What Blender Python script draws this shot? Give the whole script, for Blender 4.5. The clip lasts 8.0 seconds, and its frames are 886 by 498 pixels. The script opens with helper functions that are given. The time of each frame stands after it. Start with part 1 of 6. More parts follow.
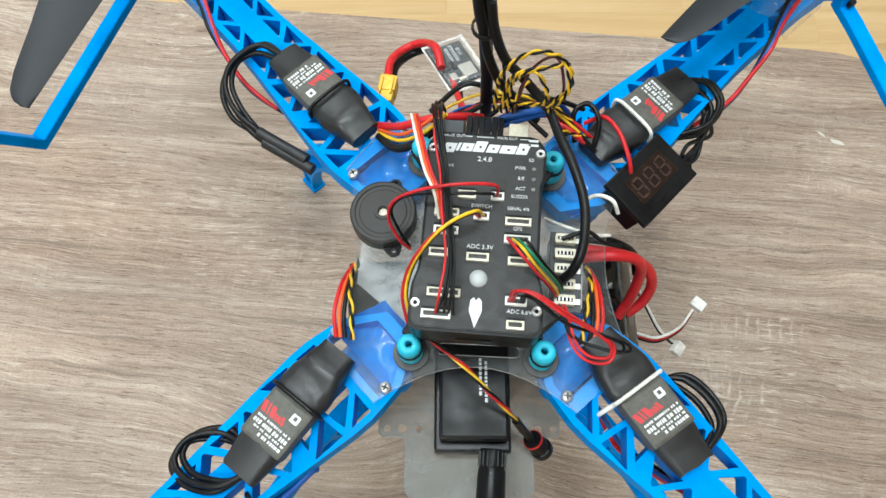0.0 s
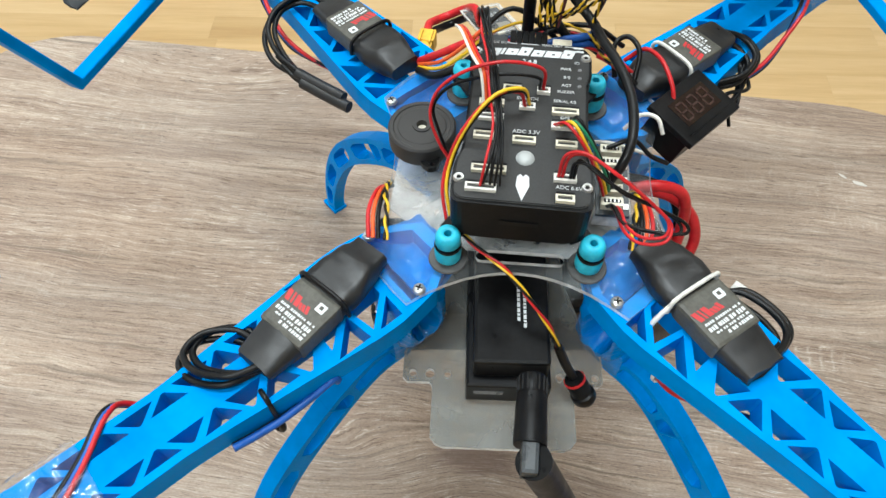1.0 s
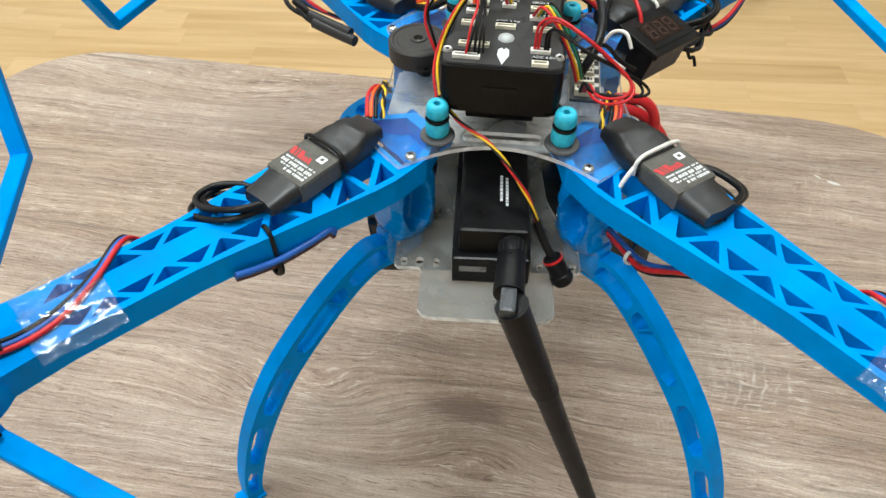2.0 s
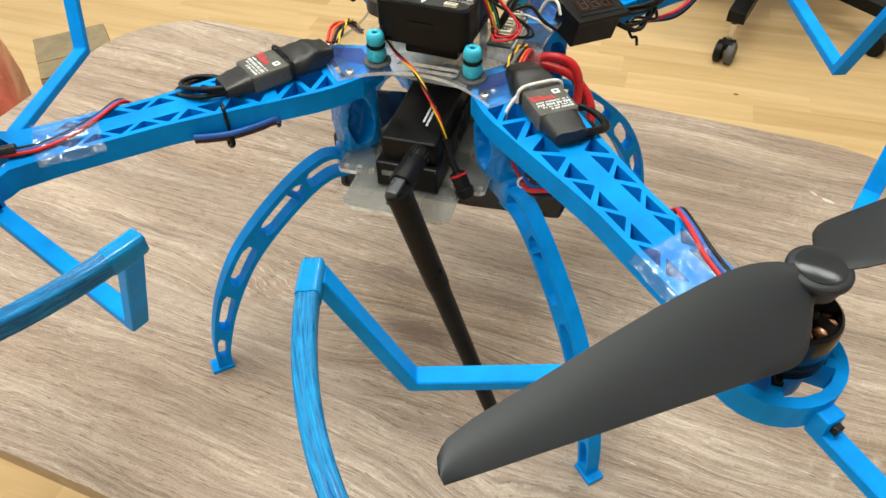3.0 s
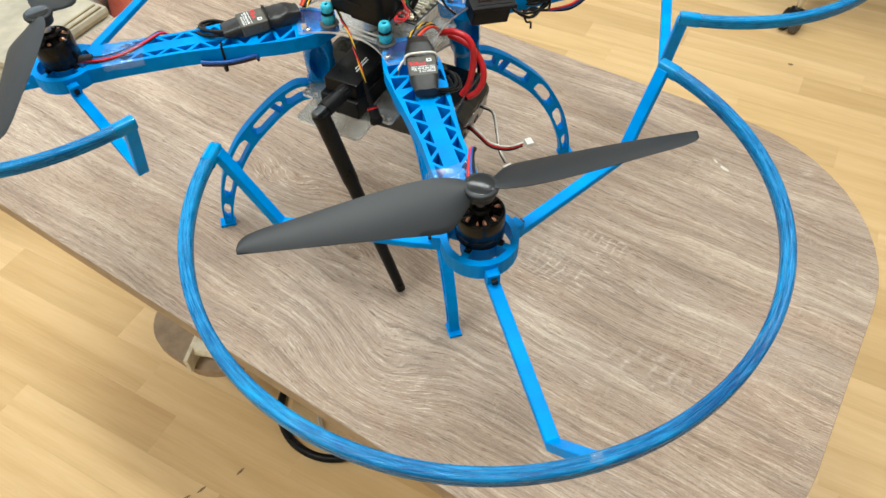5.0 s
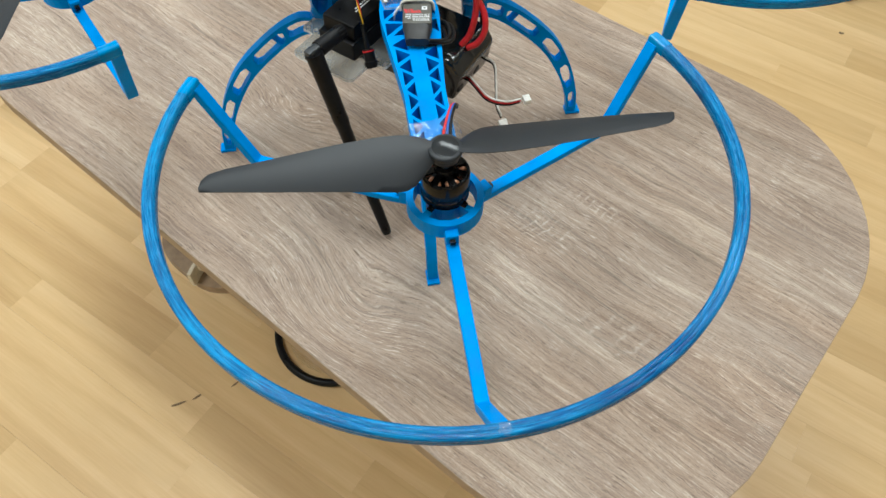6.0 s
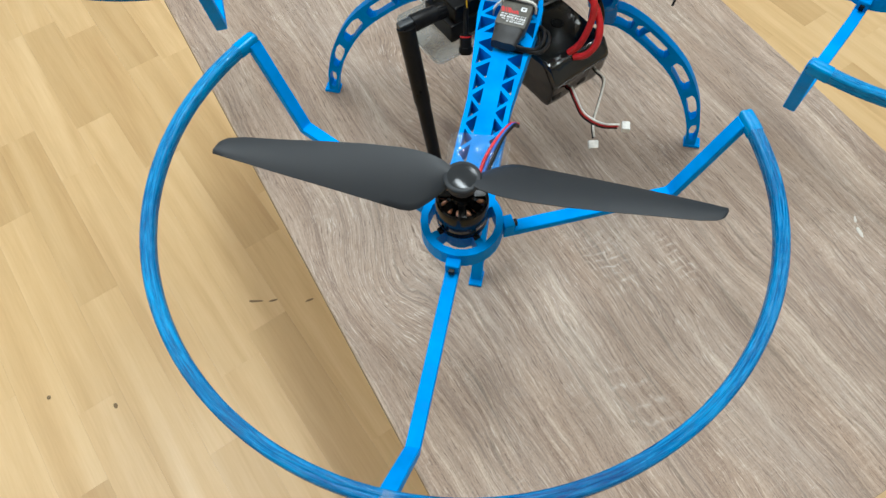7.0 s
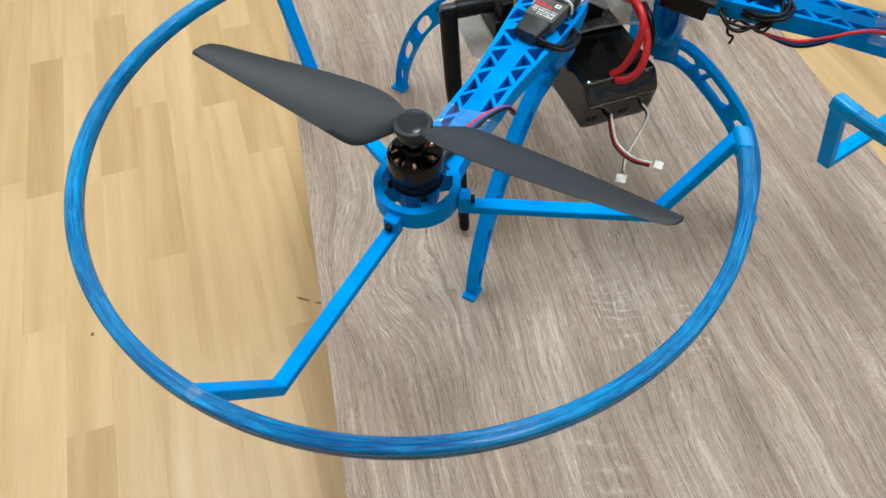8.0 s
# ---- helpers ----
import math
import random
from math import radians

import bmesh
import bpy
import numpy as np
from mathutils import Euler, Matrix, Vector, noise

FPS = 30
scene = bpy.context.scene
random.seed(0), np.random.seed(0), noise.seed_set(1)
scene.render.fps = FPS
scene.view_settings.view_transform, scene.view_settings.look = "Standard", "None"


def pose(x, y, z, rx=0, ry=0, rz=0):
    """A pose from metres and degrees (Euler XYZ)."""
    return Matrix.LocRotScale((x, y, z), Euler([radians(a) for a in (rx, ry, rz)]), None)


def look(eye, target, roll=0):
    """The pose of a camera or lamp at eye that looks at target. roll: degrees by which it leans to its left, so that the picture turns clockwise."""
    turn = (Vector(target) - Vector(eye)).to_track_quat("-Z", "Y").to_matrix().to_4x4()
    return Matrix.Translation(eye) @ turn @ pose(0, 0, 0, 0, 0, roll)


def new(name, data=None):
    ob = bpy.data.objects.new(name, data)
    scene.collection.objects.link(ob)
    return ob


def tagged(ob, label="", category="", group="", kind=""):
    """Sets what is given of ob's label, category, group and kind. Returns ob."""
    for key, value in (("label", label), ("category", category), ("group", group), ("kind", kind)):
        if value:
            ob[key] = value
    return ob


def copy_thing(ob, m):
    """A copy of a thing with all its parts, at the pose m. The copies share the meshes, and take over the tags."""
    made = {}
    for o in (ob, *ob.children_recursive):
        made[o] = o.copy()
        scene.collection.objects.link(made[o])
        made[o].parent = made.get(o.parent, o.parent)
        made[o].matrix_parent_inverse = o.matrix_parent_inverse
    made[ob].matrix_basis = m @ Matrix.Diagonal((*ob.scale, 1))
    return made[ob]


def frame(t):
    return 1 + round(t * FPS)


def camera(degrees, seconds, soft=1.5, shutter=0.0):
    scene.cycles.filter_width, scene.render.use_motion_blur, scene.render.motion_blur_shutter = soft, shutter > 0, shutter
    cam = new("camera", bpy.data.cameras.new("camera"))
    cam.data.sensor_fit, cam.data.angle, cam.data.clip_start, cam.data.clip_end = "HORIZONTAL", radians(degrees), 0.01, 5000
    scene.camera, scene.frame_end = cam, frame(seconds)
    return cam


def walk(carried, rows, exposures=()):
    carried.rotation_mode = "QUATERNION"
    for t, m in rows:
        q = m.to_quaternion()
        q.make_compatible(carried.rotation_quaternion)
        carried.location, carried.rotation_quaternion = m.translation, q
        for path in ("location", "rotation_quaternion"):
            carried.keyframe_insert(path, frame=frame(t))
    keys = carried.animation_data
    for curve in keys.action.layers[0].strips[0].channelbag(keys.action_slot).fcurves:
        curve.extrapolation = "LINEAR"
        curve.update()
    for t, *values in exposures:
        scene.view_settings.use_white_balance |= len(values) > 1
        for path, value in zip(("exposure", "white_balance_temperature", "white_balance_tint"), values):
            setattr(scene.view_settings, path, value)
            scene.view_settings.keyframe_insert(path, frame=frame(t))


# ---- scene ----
cam = camera(64.07, 8.0)
PATH = [
    (0, (-0.0044, -0.1058, 0.4989), (-0.1020, 0.5738, -1.3796), -4.09),
    (0.5, (-0.0111, -0.1464, 0.4715), (-0.1290, 0.7371, -1.3188), -2.93),
    (1, (-0.0136, -0.1918, 0.4413), (-0.1427, 0.8836, -1.2400), -0.90),
    (1.5, (-0.0163, -0.2363, 0.4216), (-0.1359, 1.0147, -1.1343), 0.89),
    (2, (0.0036, -0.2826, 0.4066), (-0.1648, 1.0245, -1.0977), -0.02),
    (2.2, (0.0202, -0.3009, 0.4003), (-0.1954, 1.0185, -1.0872), -0.49),
    (3.3, (0.1609, -0.3562, 0.4191), (-0.4518, 0.9122, -1.0007), -2.01),
    (3.5, (0.1841, -0.3574, 0.4273), (-0.4910, 0.8686, -1.0014), -2.82),
    (4, (0.2345, -0.3757, 0.4673), (-0.4981, 0.7619, -1.0055), -3.52),
    (4.5, (0.2710, -0.4027, 0.4997), (-0.4921, 0.6496, -1.0202), -4.51),
    (4.7, (0.2902, -0.4096, 0.5124), (-0.4258, 0.6387, -1.0331), -3.44),
    (5.8, (0.3207, -0.4011, 0.5531), (-0.3521, 0.5581, -1.0678), -0.51),
    (6, (0.3350, -0.3799, 0.5438), (-0.3346, 0.4878, -1.1291), 0.12),
    (6.5, (0.3533, -0.3240, 0.5497), (-0.4239, 0.2753, -1.1930), -4.03),
    (7, (0.3515, -0.2843, 0.5499), (-0.4866, 0.1845, -1.2045), -2.56),
    (7.5, (0.3872, -0.2211, 0.5335), (-0.5357, 0.0609, -1.2183), -4.06),
    (8, (0.4244, -0.2136, 0.4933), (-0.7126, 0.0278, -1.1342), -2.29),
]
walk(cam, [(t, look(eye, target, roll)) for t, eye, target, roll in PATH], [(0, -0.20, 5950, 5.5), (2.0, -0.14, 6150, 7.5), (3.3, -0.06, 6750, 7), (4.7, -0.04, 6450, 7), (5.8, -0.31, 6100, 6), (8.0, -0.32, 5850, 7)])

# ---- world and lamps ----
world = bpy.data.worlds.new("world")
world.use_nodes = True
scene.world = world
world.node_tree.nodes["Background"].inputs[0].default_value = (0.75, 0.85, 1.0, 1)
world.node_tree.nodes["Background"].inputs[1].default_value = 0.25
FLOOR, ROOF = -0.50, 2.15


def area(name, m, sx, sy, watts, colour):
    lamp = bpy.data.lights.new(name, "AREA")
    lamp.shape, lamp.size, lamp.size_y, lamp.energy, lamp.color = "RECTANGLE", sx, sy, watts, colour
    ob = new(name, lamp)
    ob.matrix_world = m
    return ob


WARM, SKY = (0.97, 1.0, 0.97), (0.80, 0.90, 1.0)
# fittings out of view; the last is a fill added to lighten the floor shadow
FITTINGS = ((-0.18, 0.12, 34, 0.22), (-0.75, 1.30, 22, 0.26), (0.62, 1.30, 18, 0.26), (-0.70, -1.10, 31, 0.26))
for lx, ly, watts, wide in FITTINGS:
    area("ceiling_and_fill_lamp", pose(lx, ly, ROOF - 0.09), 1.1, wide, watts, WARM)
area("window_light", look((-2.32, 0.9, 0.95), (0, 0.6, 0.1)), 1.3, 1.2, 9, SKY)


# ---- materials ----
def material(name, colour=(0.5, 0.5, 0.5), rough=0.5, metal=0.0, coat=0.0, spec=0.5):
    m = bpy.data.materials.new(name)
    m.use_nodes = True
    b = m.node_tree.nodes["Principled BSDF"]
    b.inputs["Base Color"].default_value = (*colour, 1)
    b.inputs["Roughness"].default_value = rough
    b.inputs["Metallic"].default_value = metal
    b.inputs["Coat Weight"].default_value = coat
    b.inputs["Specular IOR Level"].default_value = spec
    return m


class Net:
    """Short hand for wiring nodes of one material."""

    def __init__(self, m):
        self.t = m.node_tree
        self.b = self.t.nodes["Principled BSDF"]

    def link(self, a, b):
        self.t.links.new(a, b)

    def coords(self, scale, rot=(0, 0, 0), kind="Object"):
        c, mp = self.t.nodes.new("ShaderNodeTexCoord"), self.t.nodes.new("ShaderNodeMapping")
        mp.inputs["Scale"].default_value, mp.inputs["Rotation"].default_value = scale, rot
        self.link(c.outputs[kind], mp.inputs["Vector"])
        return mp.outputs[0]

    def scaled(self, vec, scale):
        mp = self.t.nodes.new("ShaderNodeMapping")
        mp.inputs["Scale"].default_value = scale
        self.link(vec, mp.inputs["Vector"])
        return mp.outputs[0]

    def swell(self, x, y, at, reach):
        """A soft hump of height 1 round a spot of the x, y plane."""
        q = [self.math("POWER", self.math("MULTIPLY", self.math("SUBTRACT", v, c), 1 / r), 2.0) for v, c, r in zip((x, y), at, reach)]
        return self.math("POWER", 2.718, self.math("MULTIPLY", self.math("ADD", *q), -1.0))

    def noise(self, vec, scale=1.0, detail=4.0, rough=0.55, distort=0.0):
        k = self.t.nodes.new("ShaderNodeTexNoise")
        for key, v in (("Scale", scale), ("Detail", detail), ("Roughness", rough), ("Distortion", distort)):
            k.inputs[key].default_value = v
        self.link(vec, k.inputs["Vector"])
        return k.outputs["Fac"]

    def ramp(self, fac, stops):
        r = self.t.nodes.new("ShaderNodeValToRGB")
        e = r.color_ramp.elements
        while len(e) < len(stops):
            e.new(0.5)
        for el, (pos, col) in zip(e, stops):
            el.position, el.color = pos, (*col, 1) if len(col) == 3 else col
        self.link(fac, r.inputs[0])
        return r.outputs[0]

    def mix(self, fac, a, b, blend="MIX"):
        k = self.t.nodes.new("ShaderNodeMix")
        k.data_type, k.blend_type = "RGBA", blend
        for sock, v in ((k.inputs[0], fac), (k.inputs[6], a), (k.inputs[7], b)):
            if hasattr(v, "is_linked"):
                self.link(v, sock)
            else:
                sock.default_value = v if not isinstance(v, tuple) else (*v, 1)
        return k.outputs[2]

    def math(self, op, a, b=0.0):
        k = self.t.nodes.new("ShaderNodeMath")
        k.operation = op
        for sock, v in zip(k.inputs, (a, b)):
            if hasattr(v, "is_linked"):
                self.link(v, sock)
            else:
                sock.default_value = v
        return k.outputs[0]

    def bump(self, height, strength=0.2, dist=0.001):
        k = self.t.nodes.new("ShaderNodeBump")
        k.inputs["Strength"].default_value, k.inputs["Distance"].default_value = strength, dist
        self.link(height, k.inputs["Height"])
        self.link(k.outputs[0], self.b.inputs["Normal"])

    def out(self, **kw):
        for k, v in kw.items():
            self.link(v, self.b.inputs[{"colour": "Base Color", "rough": "Roughness", "alpha": "Alpha"}[k]])


def oak():
    """Grey-brown oak print: short fine fibres that flow round knots, dull bands, pale saw marks across the grain."""
    m = material("grey_oak", rough=0.5, spec=0.35)
    k = Net(m)
    sep, flow_to = k.t.nodes.new("ShaderNodeSeparateXYZ"), k.t.nodes.new("ShaderNodeCombineXYZ")
    k.link(k.coords((1, 1, 1)), sep.inputs[0])
    x, y = sep.outputs[0], sep.outputs[1]
    # the grain's course: straight along x, bent by slow waves and humped round three knots
    wave = k.math("MULTIPLY", k.math("SUBTRACT", k.noise(k.coords((2.2, 6.0, 1)), 2.0, 3, 0.50), 0.5), 0.030)
    shake = k.math("MULTIPLY", k.math("SUBTRACT", k.noise(k.coords((26, 60, 1)), 1.0, 3, 0.6), 0.5), 0.0045)
    bent, knots = k.math("ADD", k.math("ADD", y, wave), shake), None
    for at, reach, rise in (((0.135, -0.215), (0.060, 0.050), 0.030), ((-0.070, -0.088), (0.060, 0.026), 0.027), ((0.040, -0.095), (0.045, 0.024), -0.016), ((-0.240, 0.215), (0.110, 0.030), 0.020)):
        hump = k.swell(x, y, at, reach)
        bent = k.math("ADD", bent, k.math("MULTIPLY", hump, rise))
        knots = hump if knots is None else k.math("ADD", knots, hump)
    k.link(x, flow_to.inputs[0]), k.link(bent, flow_to.inputs[1])
    course = flow_to.outputs[0]
    fibre = k.noise(k.scaled(course, (17, 760, 1)), 1.0, 5, 0.72, 0.15)
    streak = k.noise(k.scaled(course, (7, 300, 1)), 1.0, 5, 0.68, 0.2)
    broad = k.noise(k.scaled(course, (2.6, 34, 1)), 1.5, 5, 0.60, 0.6)
    tone = k.mix(0.34, k.mix(0.50, streak, fibre), broad)
    ring = k.ramp(k.math("FRACT", k.math("MULTIPLY", bent, 150.0)), [(0.0, (0.38,) * 3), (0.20, (0.56,) * 3), (0.70, (0.54,) * 3), (0.90, (0.42,) * 3), (1.0, (0.38,) * 3)])
    tone = k.mix(k.math("MULTIPLY", k.math("MINIMUM", knots, 1.0), 0.24), tone, ring)
    col = k.ramp(tone, [(0.36, (0.170, 0.122, 0.092)), (0.440, (0.279, 0.208, 0.160)), (0.520, (0.378, 0.295, 0.232)), (0.61, (0.520, 0.432, 0.350))])
    # dark pores and pale fibres: short thin dashes along the grain
    pores = k.ramp(k.noise(k.scaled(course, (75, 1150, 1)), 1.0, 3, 0.55), [(0.34, (0.46, 0.43, 0.41)), (0.43, (1, 1, 1))])
    col = k.mix(0.90, col, k.mix(1.0, col, pores, "MULTIPLY"))
    pale = k.ramp(k.noise(k.scaled(course, (60, 900, 1)), 1.0, 3, 0.6), [(0.57, (0, 0, 0)), (0.64, (1, 1, 1))])
    gate = k.ramp(k.noise(k.coords((4.0, 6.0, 1)), 1.6, 4, 0.65), [(0.40, (0.15,) * 3), (0.60, (1, 1, 1))])
    col = k.mix(k.math("MULTIPLY", k.math("MULTIPLY", pale, k.math("ADD", gate, k.math("MULTIPLY", knots, 0.6))), 0.58), col, (0.68, 0.61, 0.53))
    # long thin dark lines in loose bands, and a fine speckle
    long = k.ramp(k.noise(k.scaled(course, (5.0, 210, 1)), 1.0, 3, 0.55, 0.3), [(0.34, (1, 1, 1)), (0.44, (0, 0, 0))])
    band = k.ramp(k.noise(k.scaled(course, (1.6, 11, 1)), 1.0, 3, 0.6), [(0.40, (0.20,) * 3), (0.56, (1, 1, 1))])
    col = k.mix(k.math("MULTIPLY", k.math("MULTIPLY", long, band), 0.62), col, (0.160, 0.132, 0.104))
    speckle = k.ramp(k.noise(k.coords((520, 900, 1)), 1.0, 2, 0.6), [(0.30, (0.80,) * 3), (0.50, (1, 1, 1)), (0.70, (1.16,) * 3)])
    col = k.mix(0.8, col, k.mix(1.0, col, speckle, "MULTIPLY"))
    # faint saw marks across the fibres, gathered in patches
    saw = k.noise(k.coords((420, 70, 1), (0, 0, 0.10)), 1.0, 4, 0.75)
    some = k.ramp(k.noise(k.coords((5.0, 6.0, 1)), 1.6, 5, 0.7), [(0.50, (0, 0, 0)), (0.62, (1, 1, 1))])
    flecks = k.ramp(saw, [(0.545, (0, 0, 0)), (0.64, (1, 1, 1))])
    col = k.mix(k.math("MULTIPLY", k.math("MULTIPLY", flecks, some), 0.22), col, (0.66, 0.60, 0.52))
    # patches of scratches across the grain
    for px, py, sx, sy, pitch in ((0.212, -0.032, 0.055, 0.030, 120.0), (0.328, -0.080, 0.055, 0.028, 70.0), (0.240, 0.020, 0.050, 0.016, 130.0)):
        dx = k.math("MULTIPLY", k.math("SUBTRACT", x, px), 1 / sx)
        dy = k.math("MULTIPLY", k.math("SUBTRACT", y, py), 1 / sy)
        far = k.math("ADD", k.math("MULTIPLY", dx, dx), k.math("MULTIPLY", dy, dy))
        far = k.math("ADD", far, k.math("MULTIPLY", k.noise(k.coords((60, 90, 1)), 1.0, 3, 0.6), 0.9))
        patch = k.ramp(far, [(0.45, (1, 1, 1)), (1.15, (0, 0, 0))])
        wob = k.math("MULTIPLY", k.noise(k.coords((18, 30, 1)), 1.0, 3, 0.6), 2.2)
        row = k.math("FRACT", k.math("ADD", k.math("ADD", k.math("MULTIPLY", x, pitch), k.math("MULTIPLY", y, -25.0)), wob))
        line = k.ramp(row, [(0.0, (0, 0, 0)), (0.20, (1, 1, 1)), (0.42, (0, 0, 0))])
        broken = k.ramp(k.noise(k.coords((90, 140, 1)), 1.0, 4, 0.65), [(0.42, (0.02,) * 3), (0.60, (1, 1, 1))])
        col = k.mix(k.math("MULTIPLY", k.math("MULTIPLY", patch, k.math("MULTIPLY", line, broken)), 0.66), col, (0.64, 0.58, 0.51))
    warm = k.ramp(k.noise(k.coords((1.8, 7.0, 1), (0, 0, 0.3)), 1.6, 4, 0.6, 0.5), [(0.40, (1.04, 1.045, 1.05)), (0.62, (0.98, 0.925, 0.875))])
    col = k.mix(1.0, col, warm, "MULTIPLY")
    dark = k.ramp(k.noise(k.scaled(course, (2.2, 17.0, 1)), 1.7, 5, 0.68, 0.9), [(0.50, (0, 0, 0)), (0.68, (1, 1, 1))])
    col = k.mix(k.math("MULTIPLY", dark, 0.42), col, (0.205, 0.150, 0.122))
    # a smoky brown knot
    edge = k.math("ADD", k.swell(x, y, (0.030, -0.078), (0.034, 0.013)), k.math("MULTIPLY", k.math("SUBTRACT", k.noise(k.scaled(course, (30, 130, 1)), 1.0, 4, 0.6), 0.5), 0.9))
    col = k.mix(k.math("MULTIPLY", k.ramp(edge, [(0.45, (0, 0, 0)), (0.80, (1, 1, 1))]), 0.55), col, (0.150, 0.098, 0.080))
    k.out(colour=col)
    k.out(rough=k.ramp(fibre, [(0.3, (0.62, 0.62, 0.62)), (0.7, (0.46, 0.46, 0.46))]))
    k.bump(k.mix(0.35, fibre, saw), 0.35, 0.0007)
    return m


def beech():
    """Honey-coloured laminate strips, each with a tone of its own."""
    m = material("honey_laminate", rough=0.38, spec=0.45)
    k = Net(m)
    info = k.t.nodes.new("ShaderNodeObjectInfo")
    off = k.t.nodes.new("ShaderNodeVectorMath")
    off.operation = "ADD"
    c = k.coords((1.6, 26, 1))
    sh = k.t.nodes.new("ShaderNodeCombineXYZ")
    for i in (0, 1):
        k.link(k.math("MULTIPLY", info.outputs["Random"], 37.0 + 11 * i), sh.inputs[i])
    k.link(c, off.inputs[0]), k.link(sh.outputs[0], off.inputs[1])
    grain = k.noise(off.outputs[0], 1.0, 5, 0.55, 0.4)
    fine = k.noise(k.coords((14, 320, 1)), 1.0, 4, 0.6)
    col = k.ramp(k.mix(0.25, grain, fine), [(0.30, (0.530, 0.345, 0.156)), (0.50, (0.638, 0.445, 0.222)), (0.70, (0.722, 0.532, 0.292))])
    tone = k.ramp(info.outputs["Random"], [(0.0, (0.86, 0.82, 0.76)), (0.5, (1, 0.98, 0.95)), (1.0, (1.06, 1.06, 1.08))])
    col = k.mix(1.0, col, tone, "MULTIPLY")
    smudge = k.ramp(k.noise(k.coords((3, 3, 1), kind="Object"), 2.0, 4, 0.6), [(0.45, (0, 0, 0)), (0.75, (1, 1, 1))])
    col = k.mix(k.math("MULTIPLY", smudge, 0.12), col, (0.42, 0.30, 0.16))
    k.out(colour=col)
    k.out(rough=k.ramp(grain, [(0.3, (0.46, 0.46, 0.46)), (0.7, (0.32, 0.32, 0.32))]))
    k.bump(fine, 0.06, 0.0004)
    return m


def printed(name, colour, rough, layer=0.35, coat=0.0, streaks=0.0):
    """3D-printed plastic: fine layer lines, slight mottling."""
    m = material(name, colour, rough, coat=coat, spec=0.07)
    k = Net(m)
    lines = k.noise(k.coords((60, 60, 2600)), 1.0, 2, 0.5)
    blot = k.noise(k.coords((1, 1, 1)), 55, 4, 0.6)
    low = k.noise(k.coords((1, 1, 1)), 9, 3, 0.5)
    d = tuple(v * 0.74 for v in colour)
    l = tuple(min(1, v * 1.18) for v in colour)
    k.out(colour=k.ramp(k.mix(0.4, blot, low), [(0.32, d), (0.55, colour), (0.75, l)]))
    if streaks:
        s = k.noise(k.coords((30, 30, 700)), 1.0, 4, 0.7, 0.8)
        k.out(rough=k.ramp(s, [(0.35, (rough * 0.5,) * 3), (0.65, (min(1, rough * 1.8),) * 3)]))
    else:
        k.out(rough=k.ramp(blot, [(0.3, (rough * 0.85,) * 3), (0.7, (min(1, rough * 1.2),) * 3)]))
    k.bump(k.mix(0.3, lines, blot), layer, 0.0004)
    return m


def hoop_print():
    """Glossy dark blue print drawn out in streaks that run round the hoop."""
    m = material("hoop_print", (0.0, 0.150, 0.480), 0.3, coat=0.10, spec=0.2)
    k = Net(m)
    sep, comb = k.t.nodes.new("ShaderNodeSeparateXYZ"), k.t.nodes.new("ShaderNodeCombineXYZ")
    k.link(k.coords((1, 1, 1)), sep.inputs[0])
    x, y, z = sep.outputs
    r = k.math("SQRT", k.math("ADD", k.math("MULTIPLY", x, x), k.math("MULTIPLY", y, y)))
    for i, v in enumerate((k.math("MULTIPLY", r, 1300.0), k.math("MULTIPLY", z, 1300.0), k.math("MULTIPLY", k.math("ARCTAN2", y, x), 9.0))):
        k.link(v, comb.inputs[i])
    s = k.noise(comb.outputs[0], 1.0, 5, 0.72, 0.6)
    slow = k.noise(k.coords((1, 1, 1)), 9.0, 4, 0.6)
    tone = k.mix(0.42, s, slow)
    # print streaks; the pale cyan stops also paint in gloss highlights
    k.out(colour=k.ramp(tone, [(0.38, (0.0, 0.040, 0.160)), (0.48, (0.0, 0.135, 0.360)), (0.56, (0.0, 0.235, 0.545)), (0.66, (0.0, 0.400, 0.800))]))
    k.out(rough=k.ramp(tone, [(0.40, (0.14,) * 3), (0.60, (0.42,) * 3)]))
    k.bump(k.mix(0.25, s, slow), 0.9, 0.0006)
    return m


def rubbery(name, colour, rough, wrinkle=0.3, scale=160, spec=0.4):
    m = material(name, colour, rough, spec=spec)
    k = Net(m)
    a = k.noise(k.coords((1, 1, 1)), scale, 4, 0.6)
    b = k.noise(k.coords((1, 1, 1)), scale * 0.2, 3, 0.5)
    dk, lt = tuple(v * 0.7 for v in colour), tuple(min(1, v * 1.35 + 0.004) for v in colour)
    k.out(colour=k.ramp(k.mix(0.5, a, b), [(0.3, dk), (0.7, lt)]))
    k.out(rough=k.ramp(b, [(0.3, (rough * 0.75,) * 3), (0.7, (min(1, rough * 1.25),) * 3)]))
    k.bump(k.mix(0.6, a, b), wrinkle, 0.0008)
    return m


def plain_black(name, colour, rough, spec):
    """Even moulded nylon with a very fine grain."""
    m = material(name, colour, rough, spec=spec)
    k = Net(m)
    fine = k.noise(k.coords((1, 1, 1)), 3000, 3, 0.6)
    wide = k.noise(k.coords((1, 1, 1)), 18, 3, 0.5)
    k.out(colour=k.ramp(wide, [(0.3, tuple(v * 0.9 for v in colour)), (0.7, tuple(v * 1.12 for v in colour))]))
    k.out(rough=k.ramp(fine, [(0.3, (rough * 0.9,) * 3), (0.7, (rough * 1.1,) * 3)]))
    k.bump(fine, 0.06, 0.0003)
    return m


